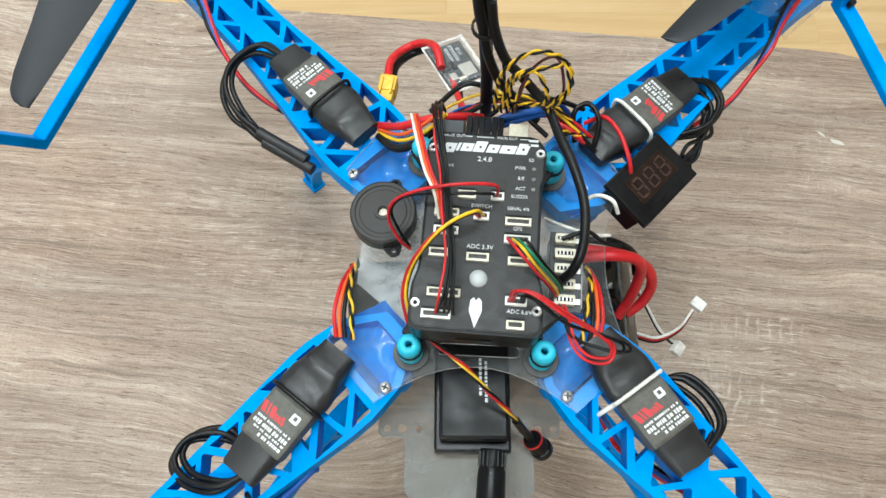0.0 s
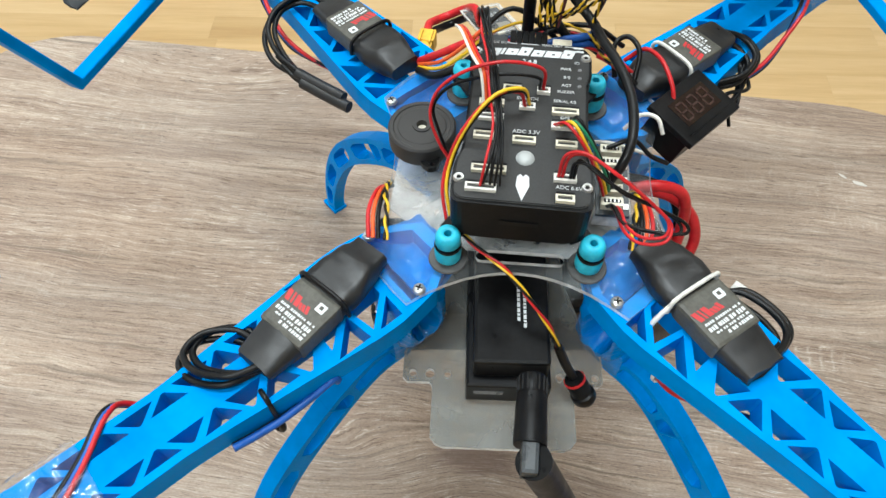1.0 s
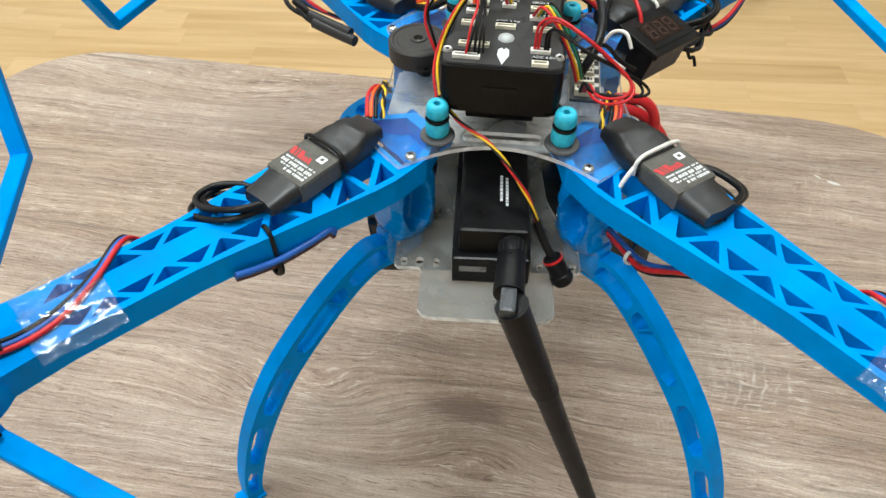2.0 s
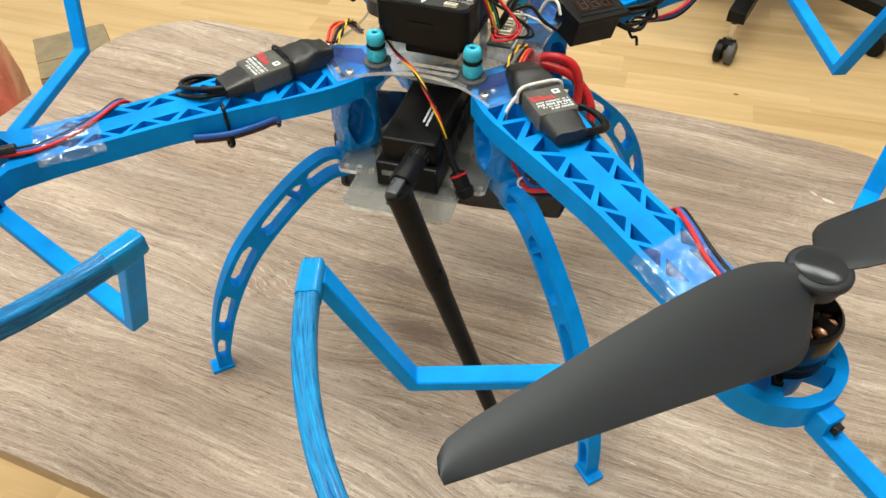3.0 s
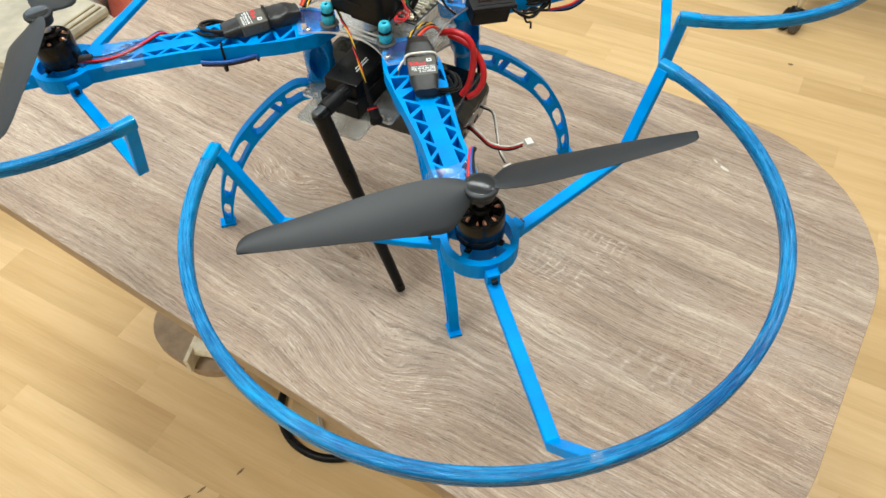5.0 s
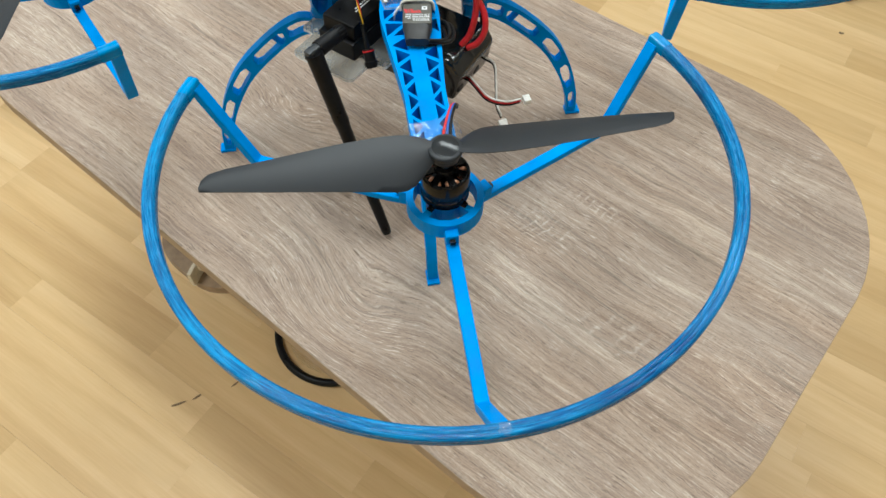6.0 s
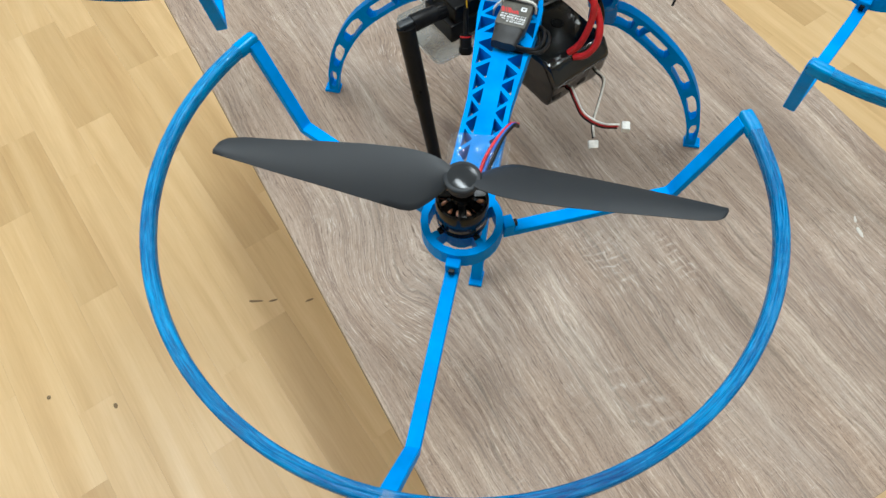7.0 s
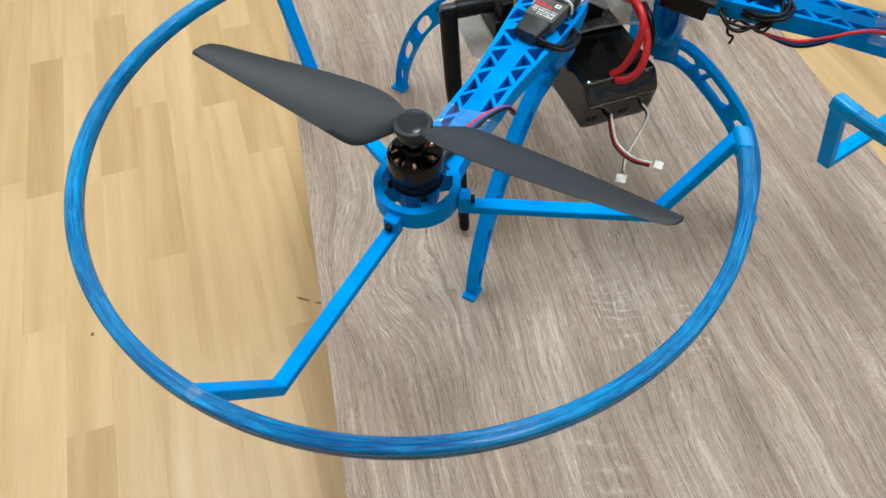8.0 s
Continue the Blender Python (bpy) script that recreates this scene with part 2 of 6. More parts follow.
def clear(name, tint, haze, rough=0.08, gloss=0.10, relief=0.25, scale=70):
    """See-through plastic sheet: transparent with a sharp gloss and a little milky haze."""
    m = bpy.data.materials.new(name)
    m.use_nodes = True
    t = m.node_tree
    k = Net(m)
    trans, shine, milk = (t.nodes.new(n) for n in ("ShaderNodeBsdfTransparent", "ShaderNodeBsdfGlossy", "ShaderNodeBsdfDiffuse"))
    trans.inputs[0].default_value = (*(0.86 + 0.14 * v for v in tint), 1)
    shine.inputs["Roughness"].default_value = rough
    milk.inputs[0].default_value = (*tint, 1)
    blot = k.noise(k.coords((1, 1, 1)), scale, 4, 0.65, 1.0)
    fac = k.ramp(blot, [(0.35, (haze * 0.5,) * 3), (0.7, (min(1, haze * 1.5),) * 3)])
    one, two = t.nodes.new("ShaderNodeMixShader"), t.nodes.new("ShaderNodeMixShader")
    k.link(fac, one.inputs[0]), k.link(trans.outputs[0], one.inputs[1]), k.link(milk.outputs[0], one.inputs[2])
    rim = t.nodes.new("ShaderNodeLayerWeight")
    rim.inputs[0].default_value = 0.5
    k.link(k.math("ADD", k.math("MULTIPLY", k.math("POWER", rim.outputs["Facing"], 4.0), 0.45), gloss), two.inputs[0])
    k.link(one.outputs[0], two.inputs[1]), k.link(shine.outputs[0], two.inputs[2])
    b = t.nodes.new("ShaderNodeBump")
    b.inputs["Strength"].default_value, b.inputs["Distance"].default_value = relief, 0.001
    k.link(blot, b.inputs["Height"]), k.link(b.outputs[0], shine.inputs["Normal"])
    t.nodes.remove(k.b)
    k.link(two.outputs[0], t.nodes["Material Output"].inputs[0])
    return m


OAK, BEECH = oak(), beech()
EDGE = rubbery("table_edge", (0.30, 0.215, 0.14), 0.5, 0.1, 60)
BLUE = printed("blue_print", (0.0, 0.268, 0.790), 0.45)
BLUE_WET = printed("blue_print_wet", (0.0, 0.235, 0.730), 0.20, 0.9, 0.55, 1.0)
HOOP = hoop_print()
PROP = plain_black("prop_nylon", (0.0165, 0.0195, 0.0235), 0.46, 0.32)
DISC = plain_black("cap_face", (0.022, 0.025, 0.028), 0.10, 0.28)
BLACK = rubbery("black_plastic", (0.0040, 0.0040, 0.0045), 0.36, 0.08, 500, 0.15)
CASE = rubbery("case_black", (0.024, 0.024, 0.0240), 0.50, 0.05, 1200, 0.32)
SHRINK = rubbery("heat_shrink", (0.016, 0.016, 0.017), 0.42, 0.55, 190, 0.38)
ESCGREY = rubbery("esc_sleeve", (0.085, 0.082, 0.070), 0.50, 0.12, 600, 0.3)
GLOSSBLACK = rubbery("gloss_black", (0.0035, 0.0036, 0.0045), 0.30, 0.05, 80, 0.2)
METALBLACK = rubbery("anodised_black", (0.004, 0.004, 0.0042), 0.16, 0.22, 260, 0.2)
STEEL = material("steel", (0.62, 0.62, 0.62), 0.28, 1.0)
SCREW = material("screw_steel", (0.50, 0.50, 0.49), 0.38, 0.8)
BUZZ = plain_black("buzzer_plastic", (0.034, 0.032, 0.031), 0.5, 0.3)
COPPER = material("copper", (0.86, 0.46, 0.30), 0.38, 0.9)
RED = rubbery("red_silicone", (0.50, 0.012, 0.016), 0.38, 0.05, 300)
ORANGE = rubbery("orange_wire", (0.72, 0.10, 0.02), 0.40, 0.05, 300)
YELLOW = rubbery("yellow_wire", (0.72, 0.44, 0.015), 0.40, 0.05, 300)
GREEN = rubbery("green_wire", (0.01, 0.17, 0.08), 0.40, 0.05, 300)
WIREBLACK = rubbery("black_wire", (0.0045, 0.0045, 0.005), 0.36, 0.1, 300, 0.24)
MAROON = rubbery("maroon_wire", (0.075, 0.016, 0.018), 0.40, 0.05, 300)
DIMLENS = rubbery("status_lens", (0.16, 0.16, 0.165), 0.3, 0.05, 600)
WIREBLUE = rubbery("blue_wire", (0.012, 0.085, 0.36), 0.40, 0.05, 300)
WHITE = rubbery("white_nylon", (0.74, 0.72, 0.67), 0.45, 0.05, 300)
CREAM = rubbery("cream_connector", (0.66, 0.62, 0.50), 0.45, 0.05, 300)
PORTSHADE = rubbery("socket_shade", (0.045, 0.044, 0.040), 0.6, 0.1, 800)
INK = material("white_ink", (0.66, 0.68, 0.70), 0.55)
GREYINK = material("grey_ink", (0.58, 0.59, 0.60), 0.6)
REDINK = material("red_ink", (0.50, 0.025, 0.03), 0.55)
CYAN = rubbery("cyan_rubber", (0.035, 0.45, 0.62), 0.48, 0.1, 300)
GREYRUBBER = rubbery("grey_rubber", (0.075, 0.075, 0.075), 0.6, 0.2, 300)
XT = rubbery("xt60_yellow", (0.68, 0.40, 0.035), 0.38, 0.05, 300)
PCB = rubbery("dark_board", (0.035, 0.040, 0.045), 0.35, 0.1, 800)
SOLDER = material("solder", (0.70, 0.69, 0.66), 0.35, 1.0)
LED = material("frosted_lens", (0.40, 0.42, 0.42), 0.35)
SMOKE = material("smoked_window", (0.012, 0.006, 0.005), 0.12)
SEGMENT = material("dim_segment", (0.040, 0.020, 0.016), 0.6, spec=0.2)
CLEAR = clear("acrylic_top", (0.76, 0.80, 0.82), 0.030, 0.12, 0.004, 0.10, 45)
CLEAR_EDGE = clear("acrylic_edge", (0.88, 0.90, 0.92), 0.75, 0.12, 0.10, 0.1)
SMOKY = clear("acrylic_smoky", (0.29, 0.295, 0.28), 0.42, 0.28, 0.004, 0.08, 25)
SMOKY.node_tree.nodes["Transparent BSDF"].inputs[0].default_value = (0.87, 0.875, 0.855, 1)
TAPE = clear("adhesive_tape", (0.85, 0.88, 0.92), 0.012, 0.08, 0.050, 0.35, 130)
WRAP = clear("shrink_wrap", (0.80, 0.82, 0.82), 0.08, 0.12, 0.02, 0.5, 120)
FILM = clear("plastic_film", (0.86, 0.84, 0.80), 0.55, 0.14, 0.06, 0.6)
BATT = rubbery("battery_wrap", (0.005, 0.006, 0.006), 0.10, 0.8, 120, 0.55)
IVORY = rubbery("ivory_steel", (0.66, 0.60, 0.46), 0.4, 0.05, 120)
WALL = rubbery("wall_paint", (0.72, 0.70, 0.66), 0.8, 0.15, 60)
BEIGE = rubbery("beige_card", (0.42, 0.385, 0.305), 0.6, 0.2, 30)
PALEFILM = rubbery("pale_film", (0.46, 0.435, 0.385), 0.28, 0.7, 30)
KRAFT = rubbery("kraft_card", (0.27, 0.215, 0.125), 0.75, 0.2, 40)
BAGRED = rubbery("red_film", (0.55, 0.13, 0.095), 0.25, 0.6, 25)
CYANGLINT = printed("end_wrap", (0.0, 0.230, 0.560), 0.16, 0.9, 0.4, 1.0)
PLATEHAZE = clear("plate_haze", (0.72, 0.735, 0.73), 0.40, 0.3, 0.01, 0.1, 40)
DIRT = material("dark_speck", (0.20, 0.135, 0.070), 0.8)
SCUFF = material("pale_scuff", (0.64, 0.60, 0.54), 0.7)


# ---- shape helpers ----
def part(name, bm, mat, parent, label=""):
    """Links a bmesh as one mesh object under a thing or a part."""
    me = bpy.data.meshes.new(name)
    bmesh.ops.recalc_face_normals(bm, faces=bm.faces)
    bm.to_mesh(me)
    bm.free()
    me.materials.append(mat)
    ob = new(name, me)
    ob.parent = parent
    if label:
        ob["label"] = label
    return ob


def smooth(ob, angle=40):
    for p in ob.data.polygons:
        p.use_smooth = True
    ob.data.set_sharp_from_angle(angle=radians(angle))
    return ob


def thing(name, m, label, category, group="", kind=""):
    ob = new(name)
    ob.matrix_world = m
    ob.empty_display_size = 0.01
    return tagged(ob, label, category, group, kind)


def box(bm, size, at=(0, 0, 0), bevel=0.0, m=None, seg=2):
    """Adds a box (bevelled) to bm."""
    b2 = bmesh.new()
    bmesh.ops.create_cube(b2, size=1, matrix=Matrix.Diagonal((*size, 1)))
    if bevel:
        bmesh.ops.bevel(b2, geom=b2.edges[:], offset=bevel, segments=seg, profile=0.6, affect="EDGES")
    bmesh.ops.transform(b2, verts=b2.verts, matrix=(m or Matrix()) @ Matrix.Translation(at))
    join(bm, b2)
    return bm


def join(bm, b2):
    tmp = bpy.data.meshes.new("tmp")
    b2.to_mesh(tmp)
    b2.free()
    bm.from_mesh(tmp)
    bpy.data.meshes.remove(tmp)


def boxed(size, at=(0, 0, 0), bevel=0.0, m=None):
    return box(bmesh.new(), size, at, bevel, m)


def lathe(profile, steps=32, start=0.0, span=360.0, m=None):
    """A body of revolution about z; profile: (radius, height) pairs, closed when start and end differ in radius."""
    bm = bmesh.new()
    full = span >= 359.9
    n = steps if full else steps + 1
    rows = []
    for i in range(n):
        a = radians(start + span * i / steps)
        rows.append([bm.verts.new((r * math.cos(a), r * math.sin(a), z)) for r, z in profile])
    for i in range(steps):
        p, q = rows[i], rows[(i + 1) % n]
        for j in range(len(profile) - 1):
            bm.faces.new((p[j], q[j], q[j + 1], p[j + 1]))
    if not full:
        bm.faces.new(rows[0]), bm.faces.new(rows[-1])
    bmesh.ops.remove_doubles(bm, verts=bm.verts, dist=1e-6)
    if m:
        bmesh.ops.transform(bm, verts=bm.verts, matrix=m)
    return bm


def slab(outline, z0, z1, holes=(), m=None):
    """An outline in x, y, with holes, given thickness from z0 to z1."""
    bm = bmesh.new()
    edges = []
    for loop in (outline, *holes):
        vs = [bm.verts.new((x, y, z0)) for x, y in loop]
        edges += [bm.edges.new((vs[i], vs[(i + 1) % len(vs)])) for i in range(len(vs))]
    bmesh.ops.triangle_fill(bm, use_beauty=True, use_dissolve=False, edges=edges)
    made = bmesh.ops.extrude_face_region(bm, geom=bm.faces[:])
    bmesh.ops.translate(bm, verts=[g for g in made["geom"] if isinstance(g, bmesh.types.BMVert)], vec=(0, 0, z1 - z0))
    if m:
        bmesh.ops.transform(bm, verts=bm.verts, matrix=m)
    return bm


def rounded(w, h, r, steps=6, cx=0.0, cy=0.0):
    """A rectangle's outline with round corners."""
    out = []
    for sx, sy, a0 in ((1, 1, 0), (-1, 1, 90), (-1, -1, 180), (1, -1, 270)):
        for i in range(steps + 1):
            a = radians(a0 + 90 * i / steps)
            out.append((cx + sx * (w / 2 - r) + r * math.cos(a), cy + sy * (h / 2 - r) + r * math.sin(a)))
    return out


def filleted(outline, r, n=4):
    """An outline with each corner rounded off as far as its sides allow."""
    out, p = [], [Vector(q) for q in outline]
    for i, q in enumerate(p):
        a, b = p[i - 1] - q, p[(i + 1) % len(p)] - q
        cut = min(r, 0.45 * a.length, 0.45 * b.length)
        a, b = q + a.normalized() * cut, q + b.normalized() * cut
        out += [tuple(a * (1 - s) ** 2 + q * 2 * s * (1 - s) + b * s * s) for s in (k / n for k in range(n + 1))]
    return out


def flow(points, n=6):
    """A smooth line through points."""
    p = [Vector(q) for q in points]
    if len(p) < 3:
        return p
    p = [2 * p[0] - p[1]] + p + [2 * p[-1] - p[-2]]
    out = []
    for i in range(1, len(p) - 2):
        for k in range(n):
            t = k / n
            a, b, c, d = p[i - 1 : i + 3]
            out.append(0.5 * ((2 * b) + (c - a) * t + (2 * a - 5 * b + 4 * c - d) * t * t + (3 * b - a - 3 * c + d) * t**3))
    out.append(p[-2])
    return out


def frames(line):
    """Side and up vectors carried along a line without twisting."""
    out, up = [], None
    for i, p in enumerate(line):
        d = (line[min(i + 1, len(line) - 1)] - line[max(i - 1, 0)]).normalized()
        if up is None:
            up = d.orthogonal().normalized()
        up = (up - d * up.dot(d)).normalized()
        out.append((d.cross(up), up))
    return out


def tube(bm, line, r, sides=7, r1=None):
    rings = []
    for i, (p, (s, u)) in enumerate(zip(line, frames(line))):
        rr = r if r1 is None else r + (r1 - r) * i / (len(line) - 1)
        rings.append([bm.verts.new(p + rr * (s * math.cos(a) + u * math.sin(a))) for a in (2 * math.pi * k / sides for k in range(sides))])
    for a, b in zip(rings, rings[1:]):
        for k in range(sides):
            bm.faces.new((a[k], a[(k + 1) % sides], b[(k + 1) % sides], b[k]))
    bm.faces.new(rings[0]), bm.faces.new(rings[-1])
    return bm


def wire(name, points, r, mat, parent, label="", n=6, sides=7, jitter=0.0):
    pts = [Vector(p) + Vector((random.uniform(-1, 1), random.uniform(-1, 1), random.uniform(-1, 1))) * jitter for p in points]
    return smooth(part(name, tube(bmesh.new(), flow(pts, n), r, sides), mat, parent, label), 80)


def twisted(name, points, r, mats, parent, pitch=0.009, spread=1.05):
    """Strands wound round one another along a line."""
    line = flow(points, 10)
    fr = frames(line)
    for k, mat in enumerate(mats):
        run, out = 0.0, []
        for i, (p, (s, u)) in enumerate(zip(line, fr)):
            run += (p - line[i - 1]).length if i else 0
            a = 2 * math.pi * (run / pitch + k / len(mats))
            out.append(p + r * spread * (s * math.cos(a) + u * math.sin(a)))
        smooth(part(name, tube(bmesh.new(), out, r, 6), mat, parent), 80)


def beam(points, w, h, side):
    """A bar of width w (along side) and height h swept along straight runs with mitred corners."""
    bm = bmesh.new()
    side = Vector(side).normalized()
    p = [Vector(q) for q in points]
    rings = []
    for i, q in enumerate(p):
        d0 = (q - p[i - 1]).normalized() if i else (p[1] - p[0]).normalized()
        d1 = (p[i + 1] - q).normalized() if i + 1 < len(p) else d0
        n0, n1 = side.cross(d0).normalized(), side.cross(d1).normalized()
        n = (n0 + n1).normalized()
        n = n / max(0.4, n.dot(n0))
        rings.append([bm.verts.new(q + side * a * w / 2 + n * b * h / 2) for a, b in ((1, 1), (-1, 1), (-1, -1), (1, -1))])
    for a, b in zip(rings, rings[1:]):
        for k in range(4):
            bm.faces.new((a[k], a[(k + 1) % 4], b[(k + 1) % 4], b[k]))
    bm.faces.new(rings[0]), bm.faces.new(rings[-1])
    bmesh.ops.bevel(bm, geom=bm.edges[:], offset=0.0005, segments=1, affect="EDGES")
    return bm


def lettering(name, text, size, m, mat, parent, depth=0.00012):
    """Raised letters in the built-in font as a mesh, centred on m."""
    cu = bpy.data.curves.new("text", "FONT")
    cu.body, cu.size, cu.align_x, cu.align_y, cu.extrude, cu.resolution_u = text, size, "CENTER", "CENTER", depth, 3
    tmp = bpy.data.objects.new("text", cu)
    scene.collection.objects.link(tmp)
    me = bpy.data.meshes.new_from_object(tmp.evaluated_get(bpy.context.evaluated_depsgraph_get()))
    bpy.data.objects.remove(tmp)
    bpy.data.curves.remove(cu)
    me.transform(m)
    me.name = name
    me.materials.clear()
    me.materials.append(mat)
    ob = new(name, me)
    ob.parent = parent
    return ob


# ---- the room ----
def room():
    walls = (("wall_north", (5.24, 0.12, 2.85), (0, 3.36, 0.825)), ("wall_south", (5.24, 0.12, 2.85), (0, -2.16, 0.825)), ("wall_east", (0.12, 5.4, 2.85), (2.56, 0.6, 0.825)))
    for name, size, at in walls:
        tagged(part(name, boxed(size, at), WALL, None), "plain off-white painted wall closing the room", "wall", kind="structure")
    # west wall with a window opening
    hole = [(0.25, 0.35), (1.55, 0.35), (1.55, 1.55), (0.25, 1.55)]
    turn = Matrix(((0, 0, 1, -2.56), (1, 0, 0, 0), (0, 1, 0, 0), (0, 0, 0, 1)))
    west = slab([(-2.1, -0.6), (3.3, -0.6), (3.3, 2.25), (-2.1, 2.25)], 0, 0.12, [hole], turn)
    tagged(part("wall_west", west, WALL, None), "plain off-white wall with a window opening", "wall", kind="structure")
    win = tagged(new("window_1"), "white framed window letting in daylight", "window", kind="structure")
    fr = slab([(0.25, 0.35), (1.55, 0.35), (1.55, 1.55), (0.25, 1.55)], 0.03, 0.09, [[(0.31, 0.41), (1.49, 0.41), (1.49, 1.49), (0.31, 1.49)]], turn)
    part("window_frame", fr, WHITE, win)
    tagged(part("ceiling", boxed((5.24, 5.64, 0.1), (0, 0.6, ROOF + 0.05)), WALL, None), "plain white ceiling", "ceiling", kind="structure")
    # housings for all the lamps, the added fill included
    for lx, ly, *_ in FITTINGS:
        t = thing("ceiling_light", Matrix.Translation((lx, ly, ROOF)), "unseen white linear light fitting for room lamps and one added fill", "light", "ceiling lights")
        part("housing", boxed((1.2, 0.32, 0.07), (0, 0, -0.035), 0.01), WHITE, t)


room()


# ---- the coffee table ----
TABLE = pose(-0.0372, 0.0173, 0, 0, 0, -1.9)
TL, TW = 0.9300, 0.523


def bowed():
    """The top's outline: round corners of unlike width, with slightly bowed ends."""
    out = []
    for sx, sy, a0, r in ((1, 1, 0, 0.180), (-1, 1, 90, 0.100), (-1, -1, 180, 0.146), (1, -1, 270, 0.160)):
        for i in range(13):
            a = radians(a0 + 90 * i / 12)
            x, y = sx * (TL / 2 - r) + r * math.cos(a), sy * (TW / 2 - r) + r * math.sin(a)
            out.append((x + math.copysign(0.007 * (1 - (2 * y / TW) ** 2), x), y))
    return out


def coffee_table():
    t = thing("coffee_table", TABLE, "low coffee table with a grey oak laminate top and round corners", "table")
    bm = slab(bowed(), -0.0185, 0)
    bmesh.ops.dissolve_limit(bm, angle_limit=radians(1), verts=bm.verts, edges=bm.edges)
    part("tabletop", bm, OAK, t, "grey oak laminate tabletop")
    rim = slab([(x * 1.0012, y * 1.002) for x, y in bowed()], -0.0178, -0.0008, [[(x * 0.998, y * 0.997) for x, y in bowed()]])
    part("edge_band", rim, EDGE, t, "thin brown edge band")
    for x in (-0.24, 0.26):
        part("leg_panel", boxed((0.022, 0.24, 0.4815), (x, 0.03, -0.25925), 0.003), EDGE, t, "dark upright support board")
    part("foot_board", slab(rounded(0.185, 0.40, 0.07, 8, -0.265, -0.008), -0.372, -0.356), EDGE, t, "brown rounded foot board")
    rail = bmesh.new()
    tube(rail, [Vector((-0.241, -0.184, -0.337)), Vector((-0.125, -0.132, -0.337))], 0.013, 16)
    smooth(part("rail", rail, IVORY, t, "ivory round metal rail"))
    part("flange", boxed((0.006, 0.062, 0.030), (0, 0, 0), 0.001, Matrix.Translation((-0.243, -0.185, -0.341)) @ pose(0, 0, 0, 0, 0, 24)), IVORY, t)
    return t


coffee_table()


# ---- the quadcopter ----
def at_angle(deg, x=0.0, y=0.0, z=0.0):
    return Matrix.Translation((x, y, z)) @ pose(0, 0, 0, 0, 0, deg)


CENTRE = (-0.003, -0.003)
HUBS = {"front_right": (0.1774, -0.1738), "front_left": (-0.1770, -0.1845), "back_left": (-0.1830, 0.1690), "back_right": (0.1660, 0.1760)}


def arm_way(hub):
    """An arm's bearing and length from the frame's centre."""
    dx, dy = hub[0] - CENTRE[0], hub[1] - CENTRE[1]
    return math.degrees(math.atan2(dy, dx)), math.hypot(dx, dy)


HUB, ARM_TOP, ARM_LOW, RING_Z = 0.2435, 0.2075, 0.1955, 0.2459


def arm_mesh():
    """One arm along +x: tapered girder with two zig-zag rows of triangular windows and a motor ring at its end."""
    def half(u):
        return float(np.interp(u, (0.080, 0.122, 0.155), (0.0215, 0.0172, 0.0140)))
    us = [0.072 + 0.133 * i / 14 for i in range(15)]
    outline = [(0.038, -0.0085), (0.054, -0.0190), (0.066, -0.0208)] + [(u, -half(u)) for u in us]
    a0 = 138.0
    outline += [(HUB + 0.0235 * math.cos(radians(a)), 0.0235 * math.sin(radians(a))) for a in range(-int(a0), int(a0) + 1, 12)]
    outline += [(u, half(u)) for u in reversed(us)] + [(0.066, 0.0208), (0.054, 0.0190), (0.038, 0.0085)]
    holes = []
    n, u0, step = 9, 0.1085, 0.0112
    for i in range(n):
        for s in (1, -1):
            c = u0 + i * step
            o, q = half(c) - 0.0030, 0.0054
            far, near = (o, q) if i % 2 else (q, o)
            holes.append([(c - 0.64 * step, s * far), (c + 0.64 * step, s * far), (c + 0.0006, s * near), (c - 0.0006, s * near)])
    # pocket at the root and a fan of windows beside it
    holes.append([(0.0435, -0.0085), (0.0560, -0.0160), (0.0640, -0.0165), (0.0640, 0.0165), (0.0560, 0.0160), (0.0435, 0.0085)])
    for s in (1, -1):
        holes.append([(0.0700, s * 0.0186), (0.0800, s * 0.0186), (0.0700, s * 0.0085)])
        holes.append([(0.0712, s * 0.0062), (0.0820, s * 0.0168), (0.0850, s * 0.0030), (0.0712, s * 0.0020)])
        holes.append([(0.0845, s * 0.0186), (0.0985, s * 0.0186), (0.0868, s * 0.0062)])
        holes.append([(0.0885, s * 0.0040), (0.0985, s * 0.0140), (0.0985, s * 0.0040)])
    for k in range(4):
        arc = [radians(90 * k + b) for b in range(-38, 39, 19)]
        holes.append([(HUB + 0.0193 * math.cos(b), 0.0193 * math.sin(b)) for b in arc] + [(HUB + 0.0118 * math.cos(b), 0.0118 * math.sin(b)) for b in reversed(arc)])
    return slab(outline, ARM_LOW, ARM_TOP, holes)


def root_mesh(seed, low, high, rough):
    """A lumpy sheet that lines the pocket at an arm's root."""
    bm = bmesh.new()
    bmesh.ops.create_grid(bm, x_segments=18, y_segments=24, size=0.5)
    for v in bm.verts:
        q = Vector((v.co.x * 5, v.co.y * 7, seed))
        edge = max(abs(v.co.x), abs(v.co.y)) * 2
        z = low + (high - low) * edge ** 4 + rough * noise.noise(q) + 0.5 * rough * noise.noise(q * 2.7)
        v.co = Vector((0.0555 + 0.0245 * v.co.x, 0.0360 * v.co.y * (0.62 + 0.38 * min(1, v.co.x + 0.9)), z))
    made = bmesh.ops.extrude_face_region(bm, geom=bm.faces[:])
    bmesh.ops.translate(bm, verts=[g for g in made["geom"] if isinstance(g, bmesh.types.BMVert)], vec=(0, 0, -0.0012))
    return bm


